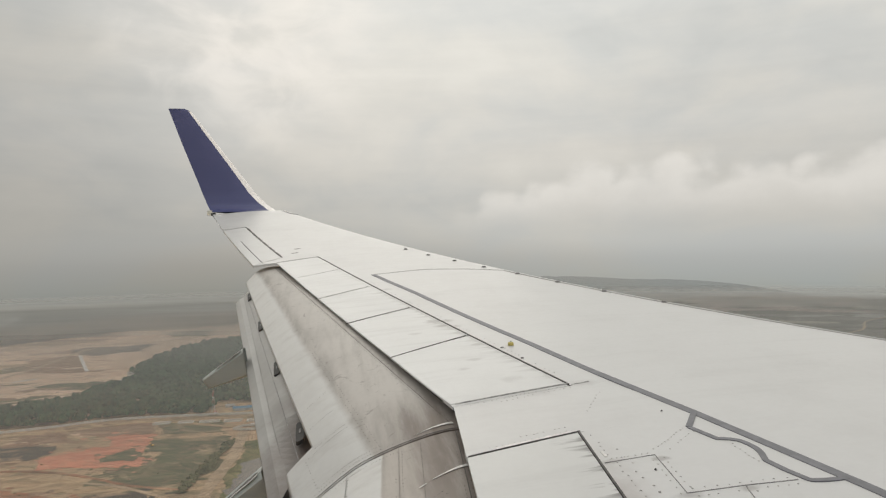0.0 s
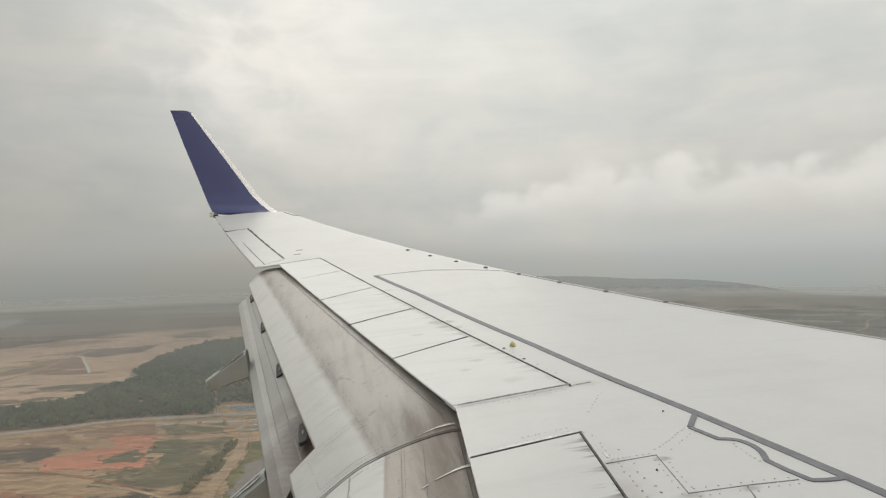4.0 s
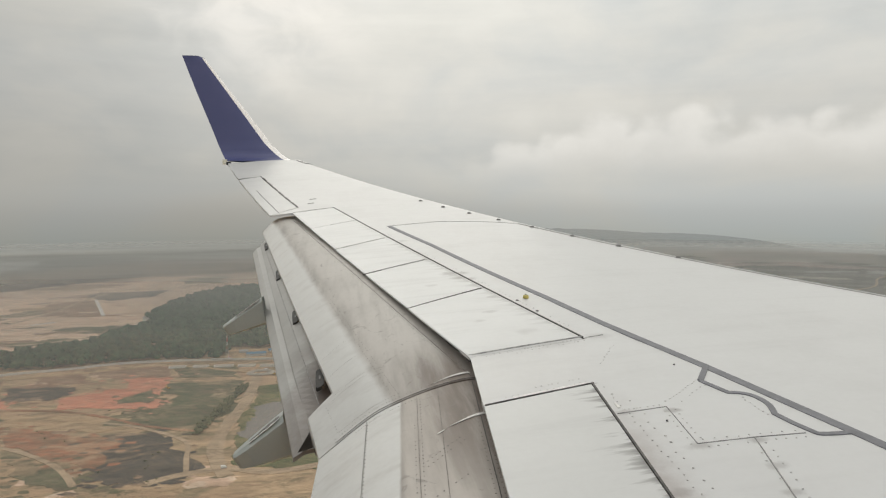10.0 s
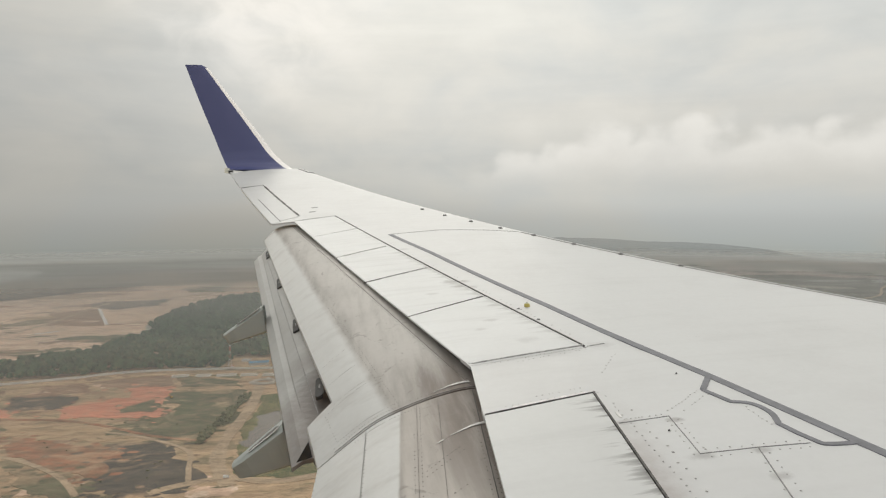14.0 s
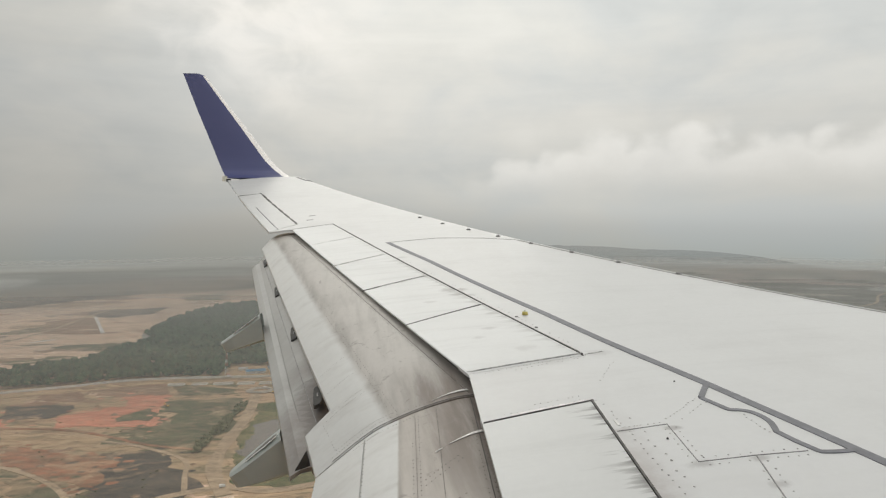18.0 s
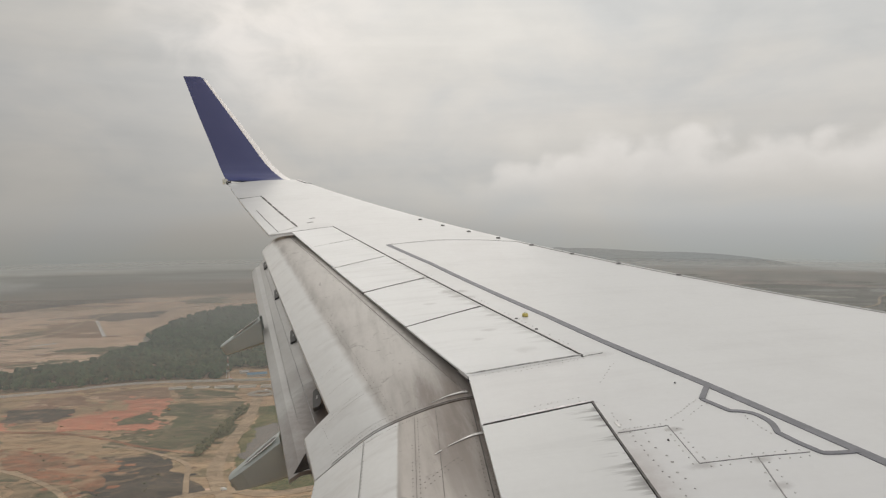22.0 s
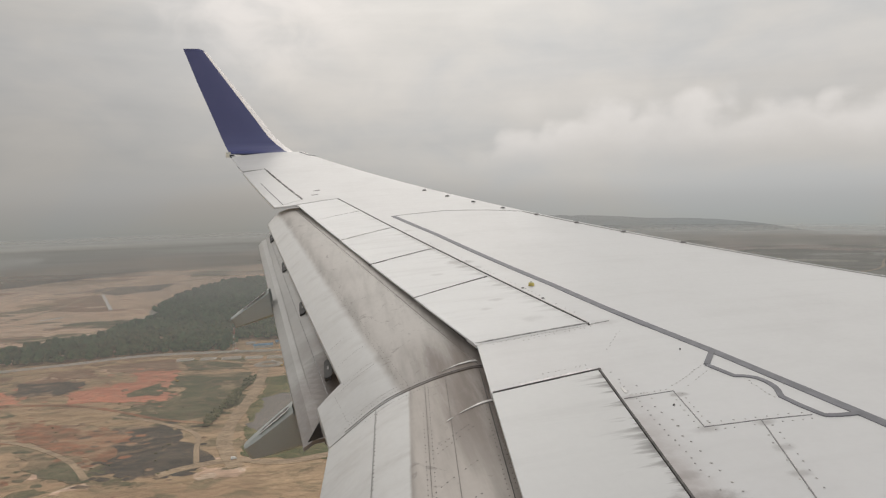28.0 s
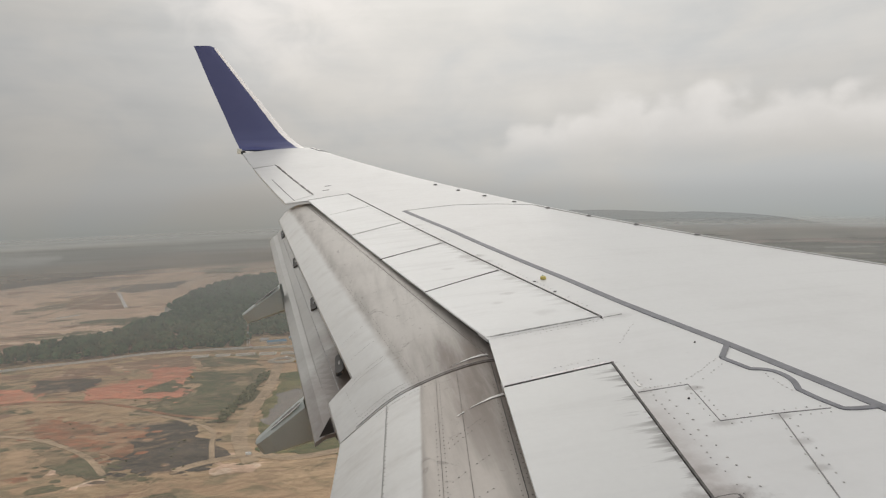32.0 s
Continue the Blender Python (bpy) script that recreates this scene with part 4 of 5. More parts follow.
M_LAND = earth("bare_land", [(0.45, 0.295, 0.18), (0.53, 0.37, 0.225), (0.26, 0.21, 0.125), (0.33, 0.255, 0.15)], 0.004)
M_SAND = earth("sandy_earth", [(0.74, 0.52, 0.375), (0.66, 0.44, 0.31), (0.78, 0.60, 0.45), (0.46, 0.33, 0.23)], 0.008, 0.9, 0.2)
M_RED = earth("red_earth", [(0.40, 0.165, 0.09), (0.34, 0.18, 0.105), (0.28, 0.18, 0.11), (0.20, 0.145, 0.09)], 0.02)
M_ORANGE = earth("orange_earth", [(0.70, 0.27, 0.165), (0.62, 0.26, 0.165), (0.56, 0.29, 0.19), (0.40, 0.21, 0.14)], 0.02, 0.9, 0.3)
M_DULLRED = earth("dull_red_earth", [(0.32, 0.18, 0.115), (0.29, 0.185, 0.12), (0.36, 0.24, 0.16), (0.22, 0.165, 0.11)], 0.01)
M_DARK = earth("dark_earth", [(0.095, 0.078, 0.064), (0.12, 0.098, 0.078), (0.08, 0.072, 0.06), (0.15, 0.12, 0.09)], 0.012)
M_GRASS = earth("rough_grass", [(0.15, 0.14, 0.08), (0.12, 0.125, 0.065), (0.20, 0.16, 0.10), (0.08, 0.092, 0.045)], 0.01)
M_BANK = earth("bank_grass", [(0.12, 0.14, 0.055), (0.20, 0.18, 0.08), (0.085, 0.10, 0.045), (0.27, 0.21, 0.11)], 0.03, 0.9, 0.3)
M_OLIVE = earth("olive_scrub", [(0.17, 0.15, 0.085), (0.22, 0.18, 0.11), (0.11, 0.115, 0.06), (0.25, 0.19, 0.12)], 0.02)
M_TAN = earth("tan_earth", [(0.46, 0.315, 0.185), (0.40, 0.265, 0.155), (0.50, 0.36, 0.22), (0.28, 0.205, 0.12)], 0.015)
M_FLAT = earth("tidal_flat", [(0.12, 0.13, 0.115), (0.21, 0.205, 0.18), (0.08, 0.09, 0.075), (0.36, 0.32, 0.29)], 0.011, 0.9, 0.06)
M_SWAMP = earth("swamp_scrub", [(0.045, 0.055, 0.035), (0.07, 0.08, 0.05), (0.035, 0.042, 0.03), (0.11, 0.11, 0.08)], 0.008, 0.9, 0.03)
M_PINK = earth("pink_soil", [(0.46, 0.34, 0.30), (0.38, 0.29, 0.26), (0.30, 0.25, 0.22), (0.50, 0.40, 0.36)], 0.006, 0.9, 0.1)
M_MUD = earth("pale_mud", [(0.50, 0.46, 0.39), (0.42, 0.39, 0.33), (0.30, 0.29, 0.24), (0.52, 0.49, 0.44)], 0.006, 0.9, 0.08)
M_ROAD = earth("dirt_road", [(0.52, 0.38, 0.25), (0.44, 0.32, 0.205), (0.34, 0.25, 0.16), (0.60, 0.47, 0.34)], 0.05, 0.9, 0.3)
M_POND = water("brown_water", (0.088, 0.070, 0.053))
M_LAKE = water("grey_water", (0.17, 0.18, 0.165))
M_TREES = foliage("tree_crowns", (0.018, 0.045, 0.020), (0.043, 0.088, 0.036))
M_BUSH = foliage("bush_leaves", (0.10, 0.105, 0.055), (0.17, 0.16, 0.085))
M_FARTREES = foliage("far_canopy", (0.028, 0.042, 0.028), (0.05, 0.065, 0.04))
M_CONC = plain("pale_concrete", (0.68, 0.65, 0.60), 0.8, 0.0, 0.1, 0.3)


def ground_sheet():
    s = Soup()
    rad = [0, 300, 600, 900, 1300, 1800, 2500, 3300, 4200, 4980]
    n = 96
    vs, fs = [(0, 0, GZ)], []
    for r in rad[1:]:
        vs += [(r * math.cos(k / n * math.tau), r * math.sin(k / n * math.tau), GZ) for k in range(n)]
    fs += [(0, 1 + k, 1 + (k + 1) % n) for k in range(n)]
    for i in range(len(rad) - 2):
        o = 1 + i * n
        fs += [(o + k, o + n + k, o + n + (k + 1) % n, o + (k + 1) % n) for k in range(n)]
    s.add(vs, fs)
    tagged(new("ground", s.mesh("ground", M_LAND)), "bare brown reclaimed land under haze", "ground", kind="structure")


def ragged(pts, amp, seed, step=5.0):
    """An outline with crinkled, wavering edges through the corners given."""
    out = []
    n = len(pts)
    for i in range(n):
        a, b = Vector(pts[i]), Vector(pts[(i + 1) % n])
        d = b - a
        k = max(1, int(d.length / step))
        for j in range(k):
            p = a + d * (j / k)
            w = Vector((0.0, 0.0))
            for size, gain in ((5.0, 1.0), (2.0, 0.55), (0.8, 0.35), (0.35, 0.18)):
                q = p / (size * max(amp, 4.0))
                w += gain * amp * Vector((noise.noise(Vector((q.x, q.y, seed))), noise.noise(Vector((q.x, q.y, seed + 50.5)))))
            out.append(tuple(p + w))
    return out


PATCHES = []


def patch(name, pts, mat, lift, amp=12.0, seed=1, label="", category="ground", kind="structure"):
    """A flat area of land or water with a low bank round it."""
    lift = lift * 0.3 + 0.0008 * len(PATCHES)
    PATCHES.append(name)
    rim = ragged(pts, amp * 1.9, seed, max(3.0, amp * 0.25))
    bm = bmesh.new()
    vs = [bm.verts.new((x, y, GZ + lift)) for x, y in rim]
    f = bm.faces.new(vs)
    if f.calc_center_median() and f.normal.z < 0:
        f.normal_flip()
    low = [bm.verts.new((x, y, GZ - 0.1)) for x, y in rim]
    for i in range(len(vs)):
        j = (i + 1) % len(vs)
        bm.faces.new((vs[i], vs[j], low[j], low[i]))
    bmesh.ops.triangulate(bm, faces=[f])
    bmesh.ops.recalc_face_normals(bm, faces=bm.faces)
    # crumbs of the same ground strewn along the edge
    rng = random.Random(seed * 7 + 1)
    for k in range(min(70, int(len(rim) * 0.45)) if category == "ground" else 0):
        cx, cy = rim[rng.randrange(len(rim))]
        cx, cy = cx + rng.gauss(0, amp * 0.9), cy + rng.gauss(0, amp * 0.9)
        r = amp * rng.uniform(0.10, 0.38)
        n = rng.randint(6, 8)
        ring = []
        for j in range(n):
            a, q = j / n * math.tau, r * rng.uniform(0.6, 1.3)
            ring.append(bm.verts.new((cx + 1.5 * q * math.cos(a), cy + q * math.sin(a), GZ + lift + 0.012 + 0.0006 * k)))
        bm.faces.new(ring)
    me = bpy.data.meshes.new(name)
    bm.to_mesh(me)
    bm.free()
    me.materials.append(mat)
    return tagged(new(name, me), label, category, kind=kind)


def track(name, pts, width, mat, lift, label, seed=1):
    """A road along a smooth line."""
    line = [Vector(p) for p in curve_pts(pts, 16)]
    lift *= 0.6
    rows = []
    for i, p in enumerate(line):
        d = line[min(i + 1, len(line) - 1)] - line[max(i - 1, 0)]
        side = Vector((-d.y, d.x)).normalized() * width / 2 * (1.0 + 0.22 * noise.noise(Vector((p.x / width / 2, p.y / width / 2, seed))))
        a, b = p - side, p + side
        rows.append([(a.x, a.y, GZ + lift), (b.x, b.y, GZ + lift)])
    s = Soup()
    s.slab(rows, lift + 0.1)
    return tagged(new(name, s.mesh(name, mat)), label, "road", kind="structure")


ground_sheet()
patch("far_wood_floor", [(-3400, 1500), (-1800, 2050), (-1226, 2228), (-1125, 2522), (-1010, 2805), (-934, 3095), (-636, 2916), (-339, 3090), (140, 3172), (300, 3260), (400, 4900), (-900, 4850), (-2400, 4250), (-3300, 3500)], M_SWAMP, 6.0, 30, 2, "dark ground under far woods")
patch("sand_flat", [(-1226, 2253), (-1125, 2547), (-1010, 2830), (-934, 3120), (-636, 2941), (-339, 3115), (140, 3197), (40, 2500), (-301, 2500), (-400, 1900), (-380, 1500), (-500, 1260), (-900, 1180), (-1900, 1500), (-1700, 2050)], M_SAND, 0.2, 25, 3, "pale sandy cleared land")
patch("tidal_flat", [(600, 1300), (800, 2600), (1500, 3700), (2500, 3900), (3400, 3000), (3600, 1500)], M_FLAT, 6.0, 60, 17, "dull green tidal flats")
patch("tidal_channel", [(1500, 2500), (1900, 2650), (2400, 2600), (2900, 2700), (2300, 2520), (1900, 2560)], M_LAKE, 6.6, 30, 18, "grey tidal channel", "water")
patch("pink_flat", [(1500, 3000), (1900, 3250), (2400, 3150), (2300, 2980), (1800, 2920)], M_PINK, 6.6, 40, 19, "bare pinkish ground")
patch("far_strait", [(300, 3950), (1500, 4050), (2700, 3900), (3500, 3000), (3900, 2950), (3300, 3700), (2000, 4500), (200, 4900)], M_LAKE, 6.5, 40, 20, "hazy grey strait", "water")


def shore_mosaic():
    """Streaks of scrub, mud, bare soil and water over the tidal flats."""
    rng = random.Random(5)
    kinds = [(M_SWAMP, "dark green swamp scrub")] * 6 + [(M_PINK, "bare pinkish ground")] + [(M_MUD, "pale mud")] * 2 + [(M_LAKE, "grey tidal pool")]
    for k in range(110):
        r = 1700 + 2600 * rng.random() ** 0.8
        a = radians(rng.uniform(24, 52))
        far = r / 2600
        ln, wd = rng.uniform(35, 150) * far, rng.uniform(25, 80) * far * far
        mt, lb = rng.choice(kinds)
        n = 9
        pts = []
        for j in range(n):
            q = j / n * math.tau
            u, v = ln * math.cos(q) * rng.uniform(0.6, 1.2), wd * math.sin(q) * rng.uniform(0.6, 1.2)
            pts.append(((r + v) * math.sin(a) + u * math.cos(a), (r + v) * math.cos(a) - u * math.sin(a)))
        patch("shore_plot", pts, mt, 6.8 + 0.01 * k, wd * 0.22, 300 + k, lb, "water" if mt is M_LAKE else "ground")


shore_mosaic()
track("dirt_road", [(1500, 1900), (1800, 2050), (2080, 2330), (2420, 2480), (2900, 2500)], 9, M_ROAD, 5.2, "pale track over the flats", 10)


def mosaic():
    """Odd plots of bare and overgrown land before the wood."""
    rng = random.Random(21)
    kinds = [(M_TAN, "tan bare earth"), (M_OLIVE, "olive scrub"), (M_DULLRED, "dull red bare earth"), (M_GRASS, "rough grey-green grass"), (M_DARK, "dark wet earth"), (M_RED, "orange bare earth"), (M_SAND, "pale sandy earth")]
    for k in range(95):
        y = rng.uniform(560, 1165)
        x = -rng.uniform(0.17, 0.58) * y
        r = rng.uniform(6, 30) * (0.7 + y / 1800)
        flat = rng.uniform(0.30, 0.75)
        turn = rng.uniform(-0.5, 0.5)
        n = rng.randint(5, 8)
        pts = []
        for j in range(n):
            a = j / n * math.tau
            q = r * rng.uniform(0.65, 1.2)
            px, py = q * math.cos(a), q * flat * math.sin(a)
            pts.append((x + px * math.cos(turn) - py * math.sin(turn), y + px * math.sin(turn) + py * math.cos(turn)))
        mt, lb = kinds[rng.choice((0, 0, 0, 1, 1, 2, 2, 3, 3, 5, 6))]
        patch("land_plot", pts, mt, 0.10 + 0.003 * k, r * 0.16, 30 + k, lb)
    for k in range(120):
        y = rng.uniform(1320, 2900)
        x = -rng.uniform(0.30, 0.62) * y
        r = 10 + 60 * rng.random() ** 2
        wide = rng.uniform(0.8, 2.0)
        pts = [(x + r * wide * rng.uniform(0.7, 1.3) * math.cos(j / 6 * math.tau), y + r * 0.7 * rng.uniform(0.6, 1.2) * math.sin(j / 6 * math.tau)) for j in range(6)]
        mt, lb = kinds[rng.choice((1, 2, 2, 3, 5, 6, 6, 0))]
        patch("land_plot", pts, mt, 0.42 + 0.003 * k, r * 0.17, 130 + k, lb)


mosaic()
for k in range(22):
    far_rng = random.Random(900 + k)
    fy = far_rng.uniform(2450, 3050)
    fx = -far_rng.uniform(0.22, 0.5) * fy
    fl, fw = far_rng.uniform(40, 130), far_rng.uniform(30, 80)
    patch("land_plot", [(fx + fl * math.cos(j / 7 * math.tau) * far_rng.uniform(0.6, 1.2), fy + fw * math.sin(j / 7 * math.tau) * far_rng.uniform(0.6, 1.2)) for j in range(7)],
          far_rng.choice((M_DULLRED, M_TAN, M_OLIVE, M_TAN, M_DULLRED)), 0.5 + 0.003 * k, 16, 500 + k, "bare and scrubby plot on the sand")
INLET = [(-2300, 3600), (-1800, 3850), (-1510, 3780), (-1330, 3300), (-1270, 3000), (-1270, 2780), (-1600, 2600), (-2300, 2450)]
patch("inlet", INLET, M_LAKE, 8.0, 25, 4, "hazy grey inlet", "water")
patch("dark_field", [(-774, 2211), (-774, 2328), (-561, 2375), (-573, 2223), (-681, 2105)], M_DARK, 0.4, 12, 6, "dark wet earth")
patch("red_field", [(-817, 2064), (-720, 2149), (-588, 1799), (-737, 1822)], M_DULLRED, 0.4, 6, 7, "dull red bare earth")
patch("olive_strip", [(-883, 1844), (-780, 1957), (-755, 1882), (-827, 1732)], M_OLIVE, 0.35, 14, 16, "olive scrub on the sand")
patch("olive_strip", [(-588, 1509), (-496, 1649), (-478, 1558), (-493, 1457), (-549, 1413)], M_OLIVE, 0.35, 12, 26, "olive scrub along the wood")
patch("olive_strip", [(-596, 2767), (-465, 2864), (-427, 2592), (-536, 2588)], M_OLIVE, 0.35, 16, 27, "olive scrub on the sand")
patch("shallow_pool", [(-437, 1518), (-488, 1822), (-467, 1899), (-423, 1638), (-424, 1503)], M_MUD, 0.45, 10, 28, "shallow grey pool beside the wood", "water")
patch("brown_field", [(-443, 960), (-323, 931), (-240, 863), (-279, 848), (-413, 899)], M_TAN, 0.4, 14, 41, "brown banked earth")
patch("dark_plot", [(-488, 1080), (-392, 1081), (-389, 1025), (-399, 998), (-460, 993)], M_DARK, 0.5, 6, 9, "dark wet earth")
patch("orange_field", [(-549, 1029), (-483, 1039), (-452, 998), (-455, 957), (-527, 968)], M_ORANGE, 0.5, 10, 12, "bright orange bare earth")
patch("orange_field", [(-369, 961), (-373, 1014), (-316, 1053), (-325, 1130), (-263, 1113), (-252, 1034), (-250, 975), (-248, 943), (-298, 955)], M_ORANGE, 0.5, 12, 8, "bright orange bare earth")
patch("grey_plot", [(-307, 984), (-299, 1002), (-270, 1043), (-257, 1004), (-263, 969), (-295, 968)], M_GRASS, 0.6, 5, 42, "grey patch within the orange earth")
patch("orange_field", [(-406, 1169), (-290, 1187), (-263, 1124), (-321, 1119), (-347, 1098)], M_DULLRED, 0.5, 12, 43, "dull orange bare earth")
patch("orange_field", [(-474, 1153), (-421, 1163), (-384, 1110), (-431, 1090)], M_DULLRED, 0.5, 10, 44, "dull orange bare earth")
patch("green_verge", [(-278, 1193), (-178, 1195), (-161, 1098), (-244, 1110)], M_GRASS, 0.5, 6, 13, "rough green grass")
patch("grass_field", [(-261, 1068), (-144, 1074), (-147, 919), (-168, 831), (-222, 856), (-287, 888), (-294, 924), (-233, 940)], M_GRASS, 0.4, 12, 10, "rough grey-green grass")
patch("burnt_field", [(-282, 801), (-269, 837), (-215, 832), (-157, 776), (-140, 736), (-153, 685), (-231, 691)], M_DARK, 0.45, 16, 11, "dark scorched earth")
patch("rust_field", [(-386, 882), (-318, 854), (-261, 816), (-272, 790), (-249, 737), (-264, 721), (-335, 774)], M_RED, 0.5, 16, 45, "rust coloured bare earth")
patch("low_field", [(-348, 768), (-277, 729), (-242, 707), (-247, 680), (-313, 697)], M_GRASS, 0.5, 14, 46, "grey-green rough ground")
patch("pond_bank", [(-121, 1043), (-66, 1048), (70, 1041), (58, 687), (-65, 700), (-109, 713), (-121, 753), (-122, 868)], M_BANK, 0.55, 7, 14, "grassy bank round a pond")
patch("pond", [(-113, 922), (-92, 937), (-41, 951), (51, 949), (60, 722), (-12, 737), (-53, 764), (-101, 778), (-118, 824)], M_POND, 0.75, 9, 15, "still brown pond", "water")
track("dirt_road", [(-130, 1100), (-128, 970), (-136, 870), (-139, 803), (-134, 748), (-113, 684)], 16, M_ROAD, 1.15, "pale dirt haul road", 1)
track("dirt_road", [(-518, 1141), (-413, 1166), (-295, 1204), (-169, 1144), (-133, 1123), (-71, 1099), (36, 1082)], 11, M_TAN, 1.1, "pale dirt road along the wall", 5)
track("dirt_road", [(-186, 677), (-158, 694), (-115, 705), (-75, 690), (-37, 696), (12, 719)], 13, M_ROAD, 1.0, "pale dirt road beside a pond", 3)
track("dirt_road", [(-292, 885), (-242, 858), (-177, 800), (-162, 740), (-152, 690)], 6, M_ROAD, 0.9, "narrow dirt track", 4)
track("dirt_road", [(-522, 960), (-402, 955), (-322, 925), (-232, 862), (-162, 830)], 6, M_RED, 0.95, "narrow reddish dirt track", 2)
track("dirt_road", [(-432, 830), (-362, 800), (-292, 740), (-252, 680)], 7, M_ROAD, 0.92, "narrow dirt track", 6)
track("dirt_road", [(-1062, 1700), (-812, 1650), (-742, 1850), (-732, 2300), (-602, 2700)], 10, M_ROAD, 1.05, "pale dirt road over the sand", 7)
track("dirt_road", [(-1262, 2300), (-862, 2400), (-562, 2450), (-312, 2750)], 14, M_ROAD, 1.05, "pale dirt road over the sand", 8)
track("dirt_road", [(-962, 1330), (-762, 1420), (-602, 1440), (-522, 1500)], 8, M_ROAD, 1.07, "pale dirt road over the sand", 9)
track("dirt_road", [(-716, 2149), (-675, 2043), (-589, 1818)], 9, M_CONC, 1.1, "pale heaped sand strip", 30)
track("dirt_road", [(-705, 1689), (-667, 1724)], 9, M_CONC, 1.1, "pale heaped sand strip", 31)


def perimeter_wall():
    pts = [(-606, 1144), (-438, 1197), (-412, 1210), (-347, 1230), (-246, 1232), (-82, 1220), (36, 1207)]
    line = [Vector(p) for p in curve_pts(pts, 8)]
    root = new("perimeter_wall")
    root.location = (line[0].x, line[0].y, GZ)
    tagged(root, "long pale concrete boundary wall", "wall")
    for a, b in zip(line, line[1:]):
        s = Soup()
        d = b - a
        mid = (a + b) / 2 - line[0]
        s.box((mid.x, mid.y, 2.0), (d.length - 0.3, 0.7, 4.0), Matrix.Rotation(math.atan2(d.y, d.x), 3, "Z"))
        part("wall_panel", s.mesh("wall_panel", M_CONC), root)


perimeter_wall()


def inside(p, poly):
    x, y = p
    hit = False
    for (x0, y0), (x1, y1) in zip(poly, poly[1:] + poly[:1]):
        if (y0 > y) != (y1 > y) and x < (x1 - x0) * (y - y0) / (y1 - y0) + x0:
            hit = not hit
    return hit


def crown_shapes(n):
    """A few uneven tree tops, as vertex arrays on one topology."""
    bm = bmesh.new()
    bmesh.ops.create_icosphere(bm, subdivisions=2, radius=1.0)
    base = np.array([v.co for v in bm.verts])
    tri = np.array([[v.index for v in f.verts] for f in bm.faces])
    bm.free()
    out = []
    for k in range(n):
        d = np.array([1.0 + 0.55 * noise.noise(Vector(v) * 2.3 + Vector((k * 7.1, 0, 0))) + 0.25 * noise.noise(Vector(v) * 5 + Vector((k * 3.3, 9, 0))) for v in base])
        q = base * d[:, None]
        q[:, 2] = np.maximum(q[:, 2], -0.5) * 0.9 + 0.3
        out.append(q)
    return out, tri


def woods(name, poly, gap, size, mat, label, seed, clear=()):
    rng = np.random.RandomState(seed)
    shapes, tri = crown_shapes(6)
    xs, ys = [p[0] for p in poly], [p[1] for p in poly]
    verts, faces, o = [], [], 0
    for gx in np.arange(min(xs), max(xs), gap):
        for gy in np.arange(min(ys), max(ys), gap):
            p = (gx + rng.uniform(-0.5, 0.5) * gap, gy + rng.uniform(-0.5, 0.5) * gap)
            edge = 14 * noise.noise(Vector((p[0] / 40, p[1] / 40, seed)))
            if not inside((p[0] + edge, p[1] + edge), poly) or (clear and inside(p, clear)):
                continue
            r = size * rng.uniform(0.6, 1.25)
            a = rng.uniform(0, 6.28)
            q = shapes[rng.randint(6)] * [r, r, r * rng.uniform(0.8, 1.3)]
            c, s = math.cos(a), math.sin(a)
            q = np.stack([q[:, 0] * c - q[:, 1] * s + p[0], q[:, 0] * s + q[:, 1] * c + p[1], q[:, 2] + GZ + r * 0.9], 1)
            verts.append(q)
            faces.append(tri + o)
            o += len(q)
    v, f = np.concatenate(verts), np.concatenate(faces)
    me = bpy.data.meshes.new(name)
    me.from_pydata(v.tolist(), [], f.tolist())
    me.materials.append(mat)
    tagged(new(name, me), label, "trees", kind="stuff")
    return len(verts)


woods("woodland", [(-624, 1184), (-511, 1205), (-440, 1210), (-414, 1222), (-349, 1242), (-247, 1245), (-215, 1240), (-205, 1335), (-60, 1332), (60, 1330), (90, 2800), (-242, 2466), (-393, 2349), (-452, 2135), (-456, 1986), (-471, 1800), (-427, 1624), (-471, 1571), (-484, 1432), (-537, 1384), (-580, 1350), (-625, 1290)],
      11.0, 6.5, M_TREES, "dense dark green woodland", 2)
woods("hedge", [(-161, 818), (-158, 873), (-147, 940), (-133, 1045), (-144, 1047), (-159, 942), (-167, 879), (-169, 828)], 4.5, 2.4, M_BUSH, "dark scrubby hedge beside the road", 5)
woods("far_woodland", [(-3000, 1600), (-1800, 2080), (-1226, 2263), (-1125, 2557), (-1010, 2840), (-934, 3130), (-636, 2951), (-339, 3125), (140, 3207), (300, 3280), (300, 3500), (-700, 3550), (-2000, 2950), (-3000, 1900)],
      30.0, 15.0, M_FARTREES, "hazy dark woodland far off", 3, INLET)


# ---- things on the land ----
M_BLUE = plain("blue_roof", (0.10, 0.22, 0.33), 0.6, 0.0, 0.2, 0.4)
M_GREYROOF = plain("grey_roof", (0.35, 0.34, 0.33), 0.7, 0.0, 0.2, 0.4)
M_SHED = plain("shed_wall", (0.55, 0.53, 0.49), 0.8, 0.0, 0.15, 0.4)
M_MASTRED = plain("mast_red", (0.45, 0.06, 0.04), 0.6, 0.0, 0.15, 1.0)
M_MASTWHITE = plain("mast_white", (0.75, 0.74, 0.72), 0.6, 0.0, 0.1, 1.0)
M_VAN = plain("white_body", (0.75, 0.75, 0.74), 0.4, 0.0, 0.05, 1.0)
M_TYRE = plain("tyre", (0.03, 0.03, 0.03), 0.8, 0.0, 0.2, 1.0)
